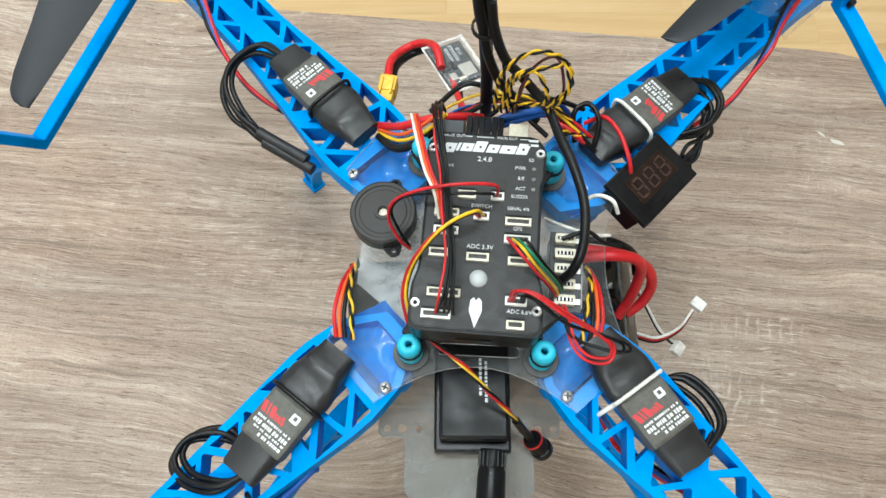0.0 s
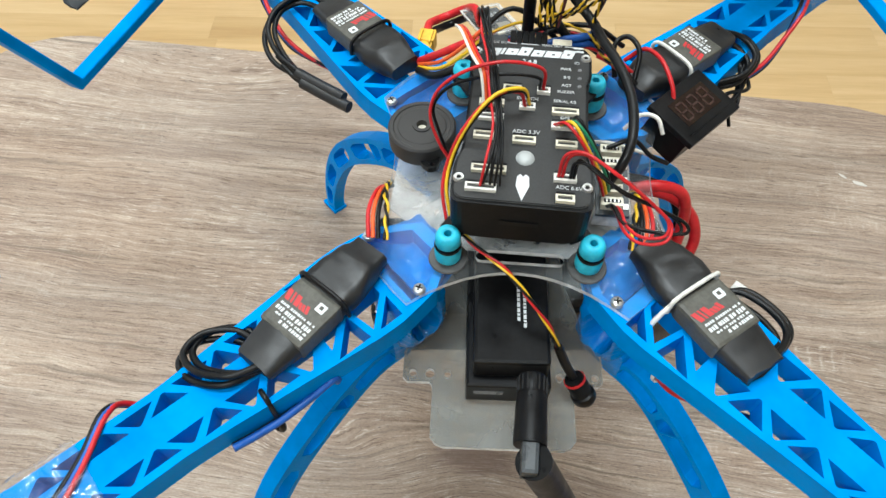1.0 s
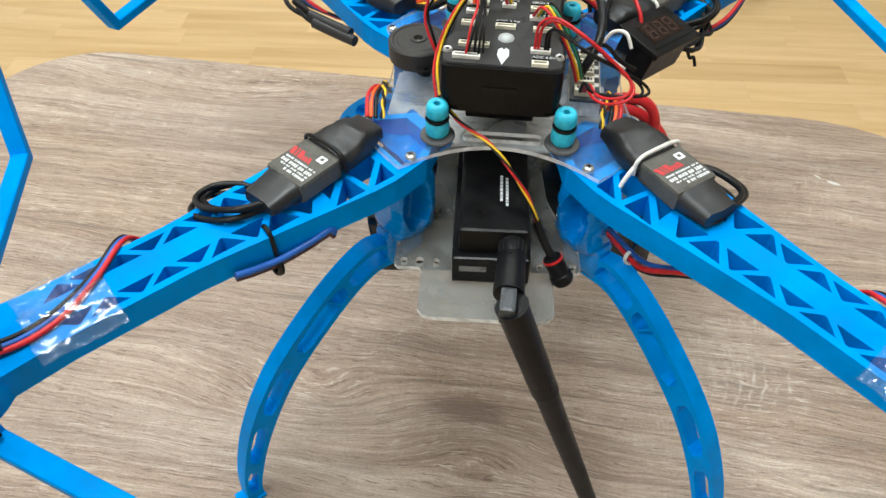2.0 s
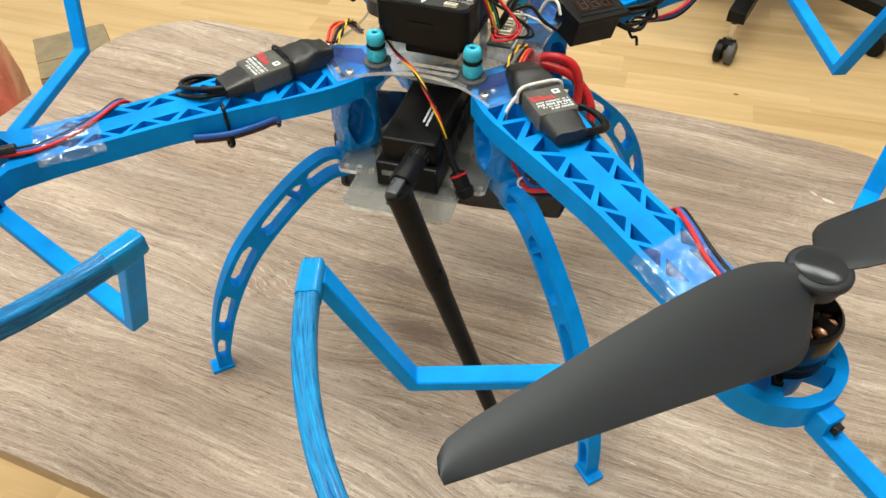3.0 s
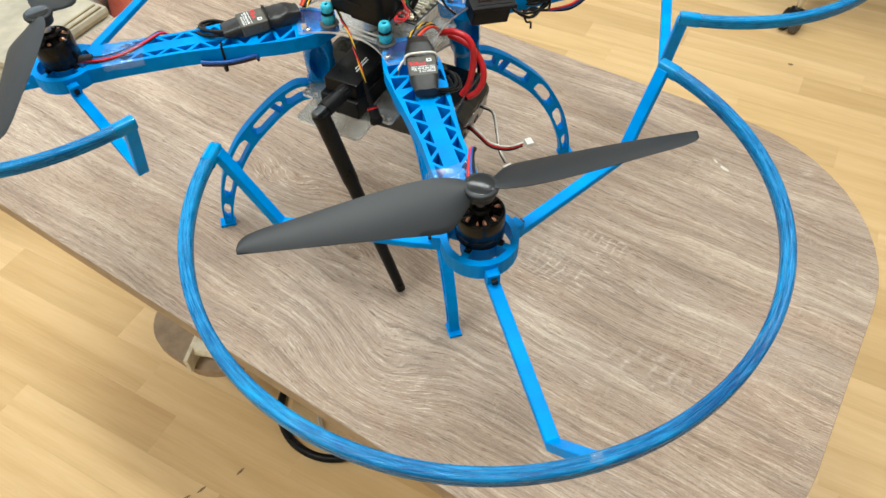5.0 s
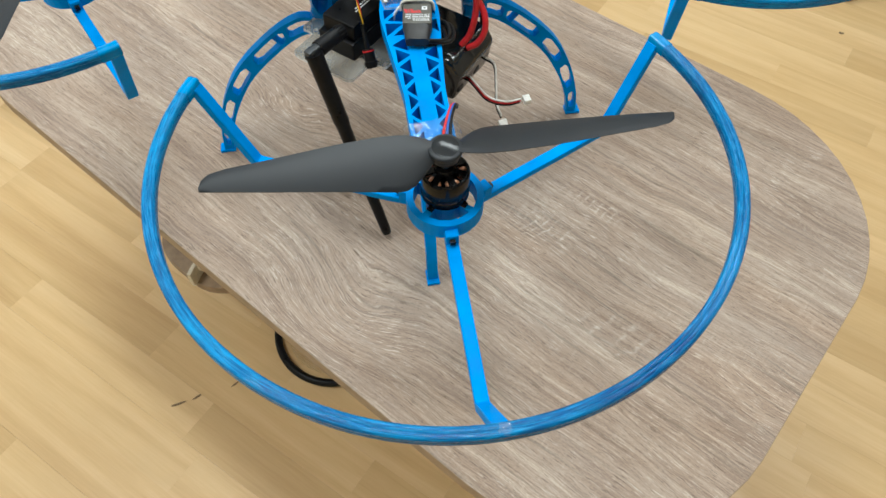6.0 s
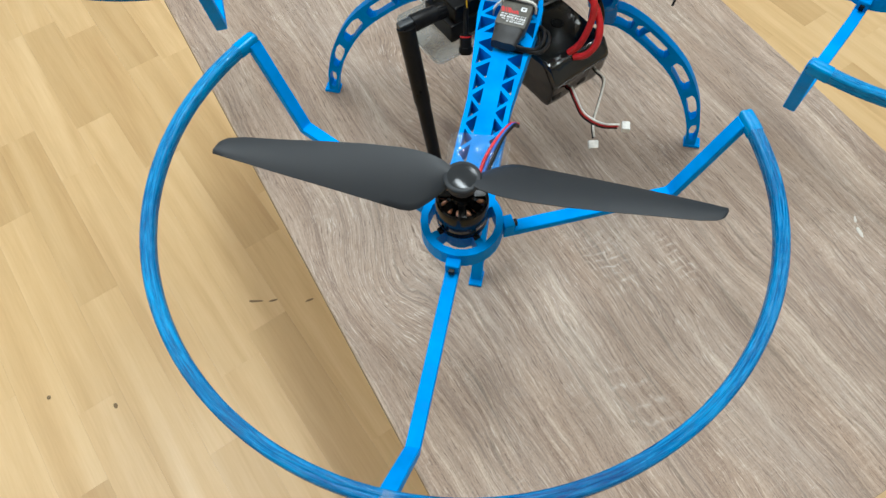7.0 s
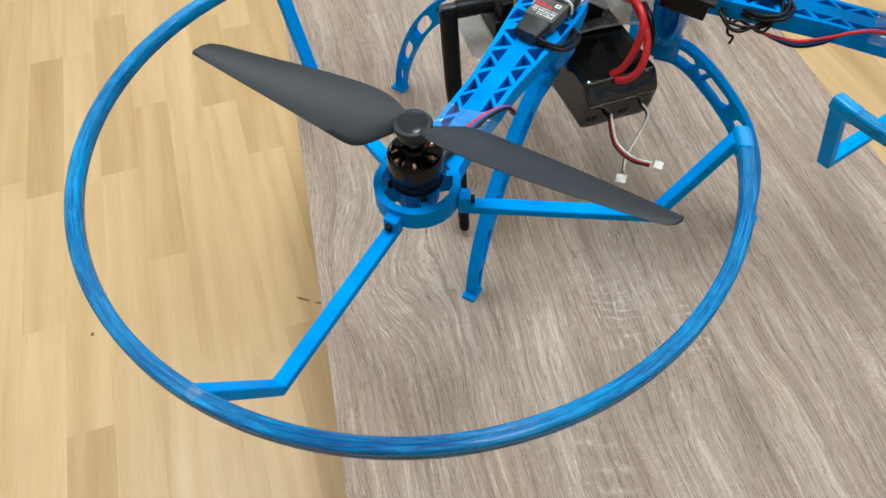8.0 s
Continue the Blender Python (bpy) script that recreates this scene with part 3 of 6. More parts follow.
def leg_mesh():
    """One landing leg in the x, z plane: a bowed ladder of two thin rails with slots, closing into a foot."""
    outer = flow([(0.068, 0.150, 0), (0.085, 0.152, 0), (0.112, 0.136, 0), (0.145, 0.104, 0), (0.166, 0.068, 0), (0.178, 0.030, 0), (0.1815, 0.0, 0)], 8)
    inner = flow([(0.064, 0.134, 0), (0.082, 0.134, 0), (0.1045, 0.1195, 0), (0.1345, 0.0905, 0), (0.1555, 0.056, 0), (0.1685, 0.022, 0), (0.1725, 0.0, 0)], 8)
    outline = [(p.x, p.y) for p in outer] + [(p.x, p.y) for p in reversed(inner)]
    holes = []
    n = len(outer)
    for a, b in ((0.06, 0.24), (0.28, 0.43), (0.47, 0.61), (0.65, 0.78), (0.82, 0.93)):
        i0, i1 = round(a * (n - 1)), round(b * (n - 1))
        up = [outer[i].lerp(inner[i], 0.20) for i in range(i0, i1 + 1)]
        dn = [outer[i].lerp(inner[i], 0.80) for i in range(i0, i1 + 1)]
        lo, hi = up[0].lerp(dn[0], 0.5), up[-1].lerp(dn[-1], 0.5)
        up[0], dn[0] = up[0].lerp(lo, 0.4), dn[0].lerp(lo, 0.4)
        up[-1], dn[-1] = up[-1].lerp(hi, 0.4), dn[-1].lerp(hi, 0.4)
        holes.append([(p.x, p.y) for p in up] + [(p.x, p.y) for p in reversed(dn)])
    turn = Matrix(((1, 0, 0, 0), (0, 0, 1, 0), (0, 1, 0, 0), (0, 0, 0, 1)))
    bm = slab(outline, -0.0044, 0.0044, holes, turn)
    box(bm, (0.0150, 0.0112, 0.0030), (0.1785, 0, 0.0015), 0.0005)
    # slightly raised joint where the upper piece plugs in
    at = Matrix.Translation((0.1060, 0, 0.1310)) @ pose(0, 0, 0, 0, 40, 0)
    box(bm, (0.0012, 0.0093, 0.0155), (0, 0, 0), 0.0003, at)
    return bm


def mount_mesh():
    """The bracket at an arm's root that carries a leg: a lumpy cup hollowed on both flanks and coated with glue."""
    bm = bmesh.new()
    bmesh.ops.create_icosphere(bm, subdivisions=5, radius=1)
    for v in bm.verts:
        d = v.co.copy()
        k = (abs(d.x) ** 5 + abs(d.y) ** 4 + abs(d.z) ** 5) ** -0.2
        p = Vector((d.x * k, d.y * k, d.z * k))
        hole = ((p.x - 0.12) / 0.55) ** 2 + ((p.z - 0.12) / 0.62) ** 2
        sink = 1 / (1 + math.exp(min(60, (hole - 1) * 13))) if abs(p.y) > 0.5 else 0.0
        p.y -= math.copysign(0.78 * sink, p.y)
        narrow = 1 - 0.20 * max(0, -p.z) ** 2
        lump = noise.noise(p * 2.2) * 0.0012 + noise.noise(p * 7) * 0.0007
        v.co = Vector((0.0625 + 0.0118 * p.x, 0.0155 * p.y * narrow, 0.1735 + 0.0228 * p.z)) + d * lump
    box(bm, (0.0220, 0.0110, 0.0200), (0.0650, 0, 0.1460), 0.003)
    return bm


def frame_body():
    t = thing("quadcopter_frame", Matrix(), "blue 3D-printed quadcopter frame standing on four bowed legs", "drone frame")
    arm, leg, mount = arm_mesh(), leg_mesh(), mount_mesh()
    first = {}
    for name, bm in (("arm", arm), ("leg", leg), ("leg_mount", mount)):
        first[name] = part(name, bm, BLUE if name != "leg_mount" else BLUE_WET, t)
    smooth(first["leg_mount"], 60)
    splay = (0.0035, 0.0030, 0.0035, -0.0045)
    for i, hub in enumerate(HUBS.values()):
        deg, more = arm_way(hub)[0], arm_way(hub)[1] - HUB
        for name, ob in first.items():
            o = ob if i == 0 else new(name, ob.data)
            o.parent = t
            o.matrix_basis = at_angle(deg, *CENTRE) @ Matrix.Translation((more if name == "arm" else splay[i] if name == "leg" else 0, 0, 0))
            o["label"] = {"arm": "blue printed girder arm with triangular windows", "leg": "blue bowed ladder-like landing leg", "leg_mount": "glossy blue hollow leg bracket"}[name]
    for i, hub in enumerate(HUBS.values()):
        at = at_angle(arm_way(hub)[0], *CENTRE)
        bm = root_mesh(3.7 * i, ARM_LOW + 0.0026, ARM_LOW + 0.0090, 0.0016)
        bmesh.ops.transform(bm, verts=bm.verts, matrix=at)
        smooth(part("root_pocket", bm, BLUE_WET, t, "glossy blue lining of the arm root"), 60)
        bm = bmesh.new()
        bmesh.ops.create_icosphere(bm, subdivisions=3, radius=1, matrix=Matrix.Diagonal((0.0075, 0.0105, 0.0030, 1)))
        for v in bm.verts:
            v.co += v.co.normalized() * 0.0026 * noise.noise(v.co * 260 + Vector((7 * i, 2, 1)))
        bmesh.ops.transform(bm, verts=bm.verts, matrix=at_angle(arm_way(hub)[0], *CENTRE) @ Matrix.Translation((0.0670, 0, 0.1545)))
        smooth(part("glue_lump", bm, WRAP, t, "clear hot glue lump under a leg bracket"), 80)
    # clear top plate with hollowed sides
    def arc(x0, y0, x1, y1, sag, n=10):
        mid = Vector(((x0 + x1) / 2, (y0 + y1) / 2))
        nrm = -mid.normalized() * sag
        return [tuple(Vector((x0, y0)).lerp(Vector((x1, y1)), k / n) + nrm * (1 - (2 * k / n - 1) ** 2)) for k in range(n)]
    yaw = at_angle(1.3, *CENTRE)
    o = arc(-0.041, -0.0650, 0.041, -0.0650, 0.0165, 12) + arc(0.041, -0.0650, 0.0625, -0.0390, -0.0015, 4) + arc(0.0625, -0.0390, 0.0625, 0.0390, 0.0090, 12) + arc(0.0625, 0.0390, 0.041, 0.0650, -0.0015, 4)
    o += arc(0.041, 0.0650, -0.041, 0.0650, 0.0165, 12) + arc(-0.041, 0.0650, -0.0625, 0.0390, -0.0015, 4) + arc(-0.0625, 0.0390, -0.0625, -0.0390, 0.0090, 12) + arc(-0.0625, -0.0390, -0.041, -0.0650, -0.0015, 4)
    slot = rounded(0.0340, 0.0048, 0.0022, 4, 0.0005, -0.0415)
    plate = part("top_plate", slab(o, 0.2078, 0.2098, [slot], yaw), CLEAR, t, "clear acrylic top plate with hollowed edges")
    plate.data.materials.append(CLEAR_EDGE)
    for p in plate.data.polygons:
        p.material_index = 1 if abs(p.normal.z) < 0.5 else 0
    # added veil: the top plate's haze over what lies deeper, as a pale sheet
    part("haze_sheet", slab([(-0.058, -0.014), (-0.034, -0.032), (0.022, -0.032), (0.046, -0.014), (0.046, 0.020), (0.022, 0.042), (-0.034, 0.042), (-0.058, 0.020)], 0.1918, 0.1928), PLATEHAZE, t, "added sheet between the arm roots imitating the top plate's haze")
    # smoky lower plate with a tongue
    lo = [(-0.0428, 0.002), (-0.0408, 0.0), (-0.0312, 0.0), (-0.0300, -0.0020), (-0.0300, -0.0235), (-0.0278, -0.0265), (-0.0245, -0.0278), (0.0245, -0.0278), (0.0278, -0.0265), (0.0300, -0.0235), (0.0300, -0.0020), (0.0312, 0.0), (0.0408, 0.0), (0.0428, 0.002), (0.0428, 0.014), (0.0350, 0.030), (0.0290, 0.048), (0.0270, 0.070), (0.0290, 0.092), (0.0350, 0.110), (0.0428, 0.126), (0.0428, 0.140), (-0.0428, 0.140), (-0.0428, 0.126), (-0.0350, 0.110), (-0.0290, 0.092), (-0.0270, 0.070), (-0.0290, 0.048), (-0.0350, 0.030), (-0.0428, 0.014)]
    rnd = lambda x, y, r: [(x + r * math.cos(a), y + r * math.sin(a)) for a in (2 * math.pi * k / 10 for k in range(10))]
    low = slab(lo, 0.1535, 0.1560, [rnd(-0.0385, 0.0040, 0.0016), rnd(-0.0312, 0.0040, 0.0021), rnd(-0.0235, 0.0040, 0.0016), rnd(0.0245, 0.0040, 0.0016), rnd(0.0325, 0.0040, 0.0021), rnd(0.0395, 0.0040, 0.0016)], at_angle(3.8, -0.0030, -0.0750))
    low = part("lower_plate", low, SMOKY, t, "smoky grey acrylic lower plate")
    low.data.materials.append(CLEAR_EDGE)
    for p in low.data.polygons:
        p.material_index = 1 if abs(p.normal.z) < 0.5 else 0
    # screws on the top plate
    head = lathe([(0, 0.0022), (0.0016, 0.0022), (0.0026, 0.0016), (0.0031, 0.0), (0, 0)], 14)
    s0 = smooth(part("screw", head, SCREW, t, "steel cross-head screw"))
    # solid black bars on the head paint the shaded cross recess
    cross = boxed((0.0034, 0.0008, 0.0004), (0, 0, 0.0022))
    box(cross, (0.0008, 0.0034, 0.0004), (0, 0, 0.0022))
    c0 = part("cross_slot", cross, BLACK, s0, "black bars painting the shade of the cross slot")
    spots = [at_angle(arm_way(hub)[0], *CENTRE) @ Vector((0.0675, side * 0.0158, 0)) for hub in HUBS.values() for side in (-1, 1)]
    for k, (x, y, _) in enumerate(spots):
        o2, c2 = (s0, c0) if k == 0 else (new("screw", s0.data), new("cross_slot", c0.data))
        o2.parent, o2.matrix_basis = t, Matrix.Translation((x, y, 0.2098)) @ pose(0, 0, 0, 0, 0, 25 * k) @ Matrix.Scale(0.82, 4)
        c2.parent = o2
    return t


frame_body()


# ---- propeller guards, motors and propellers ----
def prop_guard():
    g = thing("prop_guard", Matrix(), "blue 3D-printed propeller guard hoop on three bent spokes", "propeller guard", "propeller guards")
    w, h, r = 0.0068, 0.0072, 0.1602
    prof = [(r - w / 2, -h / 2 + 0.0008), (r - w / 2, h / 2 - 0.001), (r - w / 2 + 0.001, h / 2), (r - 0.0006, h / 2), (r, h / 2 - 0.0003), (r + 0.0006, h / 2), (r + w / 2 - 0.001, h / 2), (r + w / 2, h / 2 - 0.001),
            (r + w / 2, 0.0008), (r + w / 2 - 0.0003, 0.0), (r + w / 2, -0.0008), (r + w / 2, -h / 2 + 0.0008), (r + w / 2 - 0.0008, -h / 2), (r - w / 2 + 0.0008, -h / 2), (r - w / 2, -h / 2 + 0.0008)]
    def sprung(bm):
        """The hoop's free ends rise and close in a little."""
        for v in bm.verts:
            far = max(0.0, abs(math.degrees(math.atan2(v.co.y, v.co.x))) - 55) / 62
            v.co.z += 0.0040 * far ** 1.5
            v.co.x *= 1 - 0.030 * far ** 2
            v.co.y *= 1 - 0.030 * far ** 2
        return bm
    for a, span in ((-117.8, 78.8), (-39, 39.2), (0.2, 39), (39.2, 77.0)):
        hoop = smooth(part("hoop", sprung(lathe(prof, max(10, int(span / 2.5)), a, span - 0.03, Matrix.Translation((0, 0, RING_Z)))), HOOP, g, "dark glossy blue hoop section"), 50)
    grown = [(q[0] + (0.0003 if q[0] > r else -0.0003), q[1] + (0.0003 if q[1] > 0 else -0.0003)) for q in prof]
    # bright blue bands put the cyan glints of the hoop ends into colour
    for a in (-117.4, 111.4):
        smooth(part("end_wrap", sprung(lathe(grown, 4, a, 4.5, Matrix.Translation((0, 0, RING_Z)))), CYANGLINT, g, "glossy bright blue band painting the glints on the taped hoop end"), 50)
    for a, s0, s1, top in ((0, 0.0, 0.0, (0.1585, 0.2450)), (117, -0.0058, -0.0062, (0.1540, 0.2490)), (-114.6, -0.0010, -0.0054, (0.1540, 0.2490))):
        m = at_angle(a) @ Matrix.Translation((0, s0, 0))
        bm = beam([(0.0225, 0, 0.1945), (0.040, 0, 0.1938), (0.1275, s1 - s0, 0.1905), (top[0], s1 - s0, top[1])], 0.0078, 0.0052, (0, 1, 0))
        bmesh.ops.transform(bm, verts=bm.verts, matrix=m)
        part("spoke", bm, BLUE, g, "bent flat blue spoke")
        bm = boxed((0.0064, 0.0082, 0.0110), (0.0256, 0, 0.1985), 0.0010, m)
        lug = part("lug", bm, BLUE, g)
        bm = boxed((0.0024, 0.0034, 0.0034), (0.0300, 0, 0.2000), 0.0004, m)
        part("bolt", bm, BLACK, lug, "black bolt head")
    bm = bmesh.new()
    bmesh.ops.create_icosphere(bm, subdivisions=2, radius=0.0028, matrix=Matrix.Translation((0.1600, 0.001, RING_Z + 0.0025)) @ Matrix.Diagonal((1.1, 1.5, 0.6, 1)))
    for v in bm.verts:
        v.co += Vector((noise.noise(v.co * 600), noise.noise(v.co * 600 + Vector((3, 1, 7))), noise.noise(v.co * 500))) * 0.0012
    smooth(part("glue_blob", bm, WRAP, g, "clear glue blob holding the hoop joint"))
    return g


def motor():
    m = thing("motor", Matrix(), "black brushless motor with copper windings showing through", "motor", "motors")
    z = ARM_TOP
    smooth(part("base", lathe([(0, z), (0.0118, z), (0.0122, z + 0.0008), (0.0118, z + 0.0030), (0.008, z + 0.004), (0, z + 0.004)], 28), METALBLACK, m))
    for k in range(4):
        part("foot", boxed((0.0056, 0.0038, 0.0018), (0.0130, 0, z + 0.0010), 0.0005, pose(0, 0, 0, 0, 0, 45 + 90 * k)), METALBLACK, m)
        smooth(part("foot_screw", lathe([(0, z + 0.0034), (0.0013, z + 0.0032), (0.0015, z + 0.0019), (0, z + 0.0019)], 12, m=pose(0, 0, 0, 0, 0, 45 + 90 * k) @ Matrix.Translation((0.0146, 0, 0))), BLACK, m, "small black screw head"), 40)
    bell = [(0.0128, z + 0.0025), (0.0144, z + 0.0032), (0.0146, z + 0.0075), (0.0144, z + 0.0078), (0.0146, z + 0.0082), (0.0146, z + 0.0208), (0.0142, z + 0.0222), (0.0132, z + 0.0230), (0.0122, z + 0.0226), (0.0120, z + 0.0195), (0.0128, z + 0.0025)]
    smooth(part("bell", lathe(bell, 40), METALBLACK, m, "glossy black motor bell"), 35)
    for k in range(12):
        bm = bmesh.new()
        bmesh.ops.create_uvsphere(bm, u_segments=8, v_segments=6, radius=1, matrix=pose(0, 0, 0, 0, 0, 30 * k) @ Matrix.Translation((0.0100, 0, z + 0.0210)) @ pose(0, 0, 0, 0, 0, 18) @ Matrix.Diagonal((0.0027, 0.0015, 0.0024, 1)))
        smooth(part("winding", bm, COPPER, m, "copper winding"), 80)
    smooth(part("core", lathe([(0, z + 0.004), (0.0105, z + 0.004), (0.0105, z + 0.0172), (0.0046, z + 0.0178), (0.0046, z + 0.026), (0, z + 0.026)], 24), BLACK, m))
    for k in range(7):
        at = pose(0, 0, 0, 0, 0, 360 * k / 7 + 12)
        rib = slab([(0.0050, -0.0017), (0.0128, -0.0024), (0.0128, 0.0024), (0.0050, 0.0017)], -0.0007, 0.0009, m=at @ Matrix.Translation((0, 0, z + 0.0247)) @ pose(0, 0, 0, 0, 12, 0))
        part("vent_rib", rib, METALBLACK, m)
    smooth(part("bell_top", lathe([(0, z + 0.0236), (0.0062, z + 0.0236), (0.0066, z + 0.0246), (0.0060, z + 0.0270), (0.0040, z + 0.0276), (0, z + 0.0276)], 28), METALBLACK, m), 35)
    smooth(part("shaft", lathe([(0, z + 0.025), (0.0032, z + 0.025), (0.0030, z + 0.034), (0, z + 0.034)], 16), STEEL, m))
    for k in range(7):
        part("maker_mark", boxed((0.0002, 0.0011, 0.0011), (0.01445, 0, z + 0.0118), 0, pose(0, 0, 0, 0, 0, -60 + 6.5 * k)), ESCGREY, m)
    return m


REAR = ((0.006, -0.0050), (0.012, -0.0085), (0.022, -0.0112), (0.035, -0.0120), (0.055, -0.0115), (0.075, -0.0102), (0.100, -0.0082), (0.120, -0.0070), (0.130, -0.0052), (0.1340, -0.0020), (0.1352, 0.0012))
FRONT = ((0.006, 0.0052), (0.010, 0.0088), (0.015, 0.0136), (0.021, 0.0183), (0.0260, 0.0198), (0.031, 0.0194), (0.048, 0.0168), (0.065, 0.0144), (0.095, 0.0102), (0.125, 0.0058), (0.1352, 0.0042))


def blade_mesh(hand):
    """One blade along +x: both edges bowed, widest near the hub, twisted and thin."""
    bm = bmesh.new()
    rows, n, c = [], 34, 10
    for i in range(n + 1):
        x = 0.006 + 0.1292 * (1 - (1 - i / n) ** 1.25)
        s = (x - 0.006) / 0.1292
        lo, hi = np.interp(x, *zip(*REAR)), np.interp(x, *zip(*FRONT))
        twist = radians(25 - 13 * s)
        thick = 0.0010 * (1 - 0.55 * s)
        top, low = [], []
        for j in range(c + 1):
            q = j / c
            y = lo + (hi - lo) * q
            camber = 0.0011 * math.sin(math.pi * q) * (1 - 0.5 * s)
            half = thick * (math.sin(math.pi * min(0.985, max(0.015, q)))) ** 0.4
            for row, hh in ((top, half), (low, -half)):
                row.append(bm.verts.new((x, hand * y * math.cos(twist) * 1.04, camber + hh - y * math.sin(twist))))
        rows.append((top, low))
    for (t0, b0), (t1, b1) in zip(rows, rows[1:]):
        for j in range(c):
            bm.faces.new((t0[j], t1[j], t1[j + 1], t0[j + 1]))
            bm.faces.new((b0[j + 1], b1[j + 1], b1[j], b0[j]))
        bm.faces.new((t0[0], b0[0], b1[0], t1[0]))
        bm.faces.new((t0[c], t1[c], b1[c], b0[c]))
    for t0, b0 in (rows[0], rows[-1]):
        for j in range(c):
            bm.faces.new((t0[j], t0[j + 1], b0[j + 1], b0[j]))
    return bm


def propeller(hand):
    p = thing("propeller", Matrix(), "dark grey two-bladed plastic propeller with a round hub cap", "propeller", "propellers")
    for k in (0, 180):
        bm = blade_mesh(hand)
        bmesh.ops.transform(bm, verts=bm.verts, matrix=pose(0, 0, 0, 0, 0, k) @ Matrix.Diagonal((0.988, 1, 1, 1)))
        smooth(part("blade", bm, PROP, p, "dark grey twisted blade"), 60)
    smooth(part("hub", lathe([(0, -0.0062), (0.0078, -0.0062), (0.0084, -0.004), (0.0084, 0.001), (0, 0.001)], 28), PROP, p))
    smooth(part("cap", lathe([(0, -0.0010), (0.0094, -0.0010), (0.0100, 0.0), (0.0100, 0.0015), (0.0096, 0.0021), (0.0088, 0.0024), (0.0060, 0.0026), (0, 0.0027)], 40), PROP, p, "smooth round hub cap"), 40)
    # flat glossy face; its lighter grey paints in part of the reflection
    smooth(part("cap_disc", lathe([(0, 0.0024), (0.0076, 0.0024), (0.0077, 0.0028), (0.0074, 0.0029), (0, 0.0029)], 32), DISC, p, "glossy face of the hub cap, toned lighter for its reflection"), 40)
    return p


PROP_TURN = {"front_right": (48.6, 1), "front_left": (-49.2, -1), "back_left": (263.5, 1), "back_right": (224.0, -1)}
guard0, motor0, props = prop_guard(), motor(), {1: propeller(1), -1: propeller(-1)}
used = set()
for key, (hx, hy) in HUBS.items():
    deg = arm_way((hx, hy))[0]
    m = at_angle(deg, hx, hy)
    if not used:
        guard0.matrix_basis, motor0.matrix_basis = m, m
    else:
        copy_thing(guard0, m), copy_thing(motor0, m)
    turn, hand = PROP_TURN[key]
    pm = at_angle(turn, hx, hy, 0.2478)
    if hand not in used:
        props[hand].matrix_basis = pm
    else:
        copy_thing(props[hand], pm)
    used.add(hand)


# ---- flight controller on its damping mount ----
PH = at_angle(-0.6, -0.0035, -0.0035)
PT = 0.2450


def damper(x, y):
    t = thing("rubber_damper", Matrix.Translation((x, y, 0.2098)) @ Matrix.Diagonal((0.79, 0.79, 0.97, 1)), "cyan rubber vibration damper with grey washers", "damper", "rubber dampers")
    smooth(part("washer", lathe([(0, 0), (0.0092, 0), (0.0096, 0.0006), (0.0092, 0.0014), (0.0030, 0.0016), (0, 0.0016)], 28), GREYRUBBER, t, "grey rubber washer"), 50)
    smooth(part("lower_bulb", lathe([(0, 0.0014), (0.0050, 0.0014), (0.0064, 0.0030), (0.0066, 0.0065), (0.0058, 0.0092), (0.0042, 0.0102), (0, 0.0102)], 28), CYAN, t), 60)
    smooth(part("collar", lathe([(0.0030, 0.0096), (0.0062, 0.0096), (0.0066, 0.0104), (0.0062, 0.0112), (0.0030, 0.0112)], 28), BLACK, t), 50)
    smooth(part("upper_bulb", lathe([(0.0018, 0.0110), (0.0050, 0.0110), (0.0061, 0.0124), (0.0060, 0.0158), (0.0050, 0.0178), (0.0030, 0.0184), (0.0018, 0.0178), (0.0016, 0.0120)], 28), CYAN, t), 60)
    return t


for x, y in ((-0.0290, -0.0478), (0.0240, -0.0468), (0.0255, 0.0365), (-0.0310, 0.0400)):
    damper(x, y)


def socket(bm, w, at, d=0.0031):
    """A shrouded pin header lying in the lid."""
    box(bm, (w, 0.0006, 0.0016), (at[0], at[1] + d / 2, PT + 0.0002))
    box(bm, (w, 0.0009, 0.0022), (at[0], at[1] - d / 2 + 0.0004, PT + 0.0004))
    for s in (-1, 1):
        box(bm, (0.0008, d, 0.0018), (at[0] + s * (w / 2 - 0.0004), at[1], PT + 0.0002))
    return bm


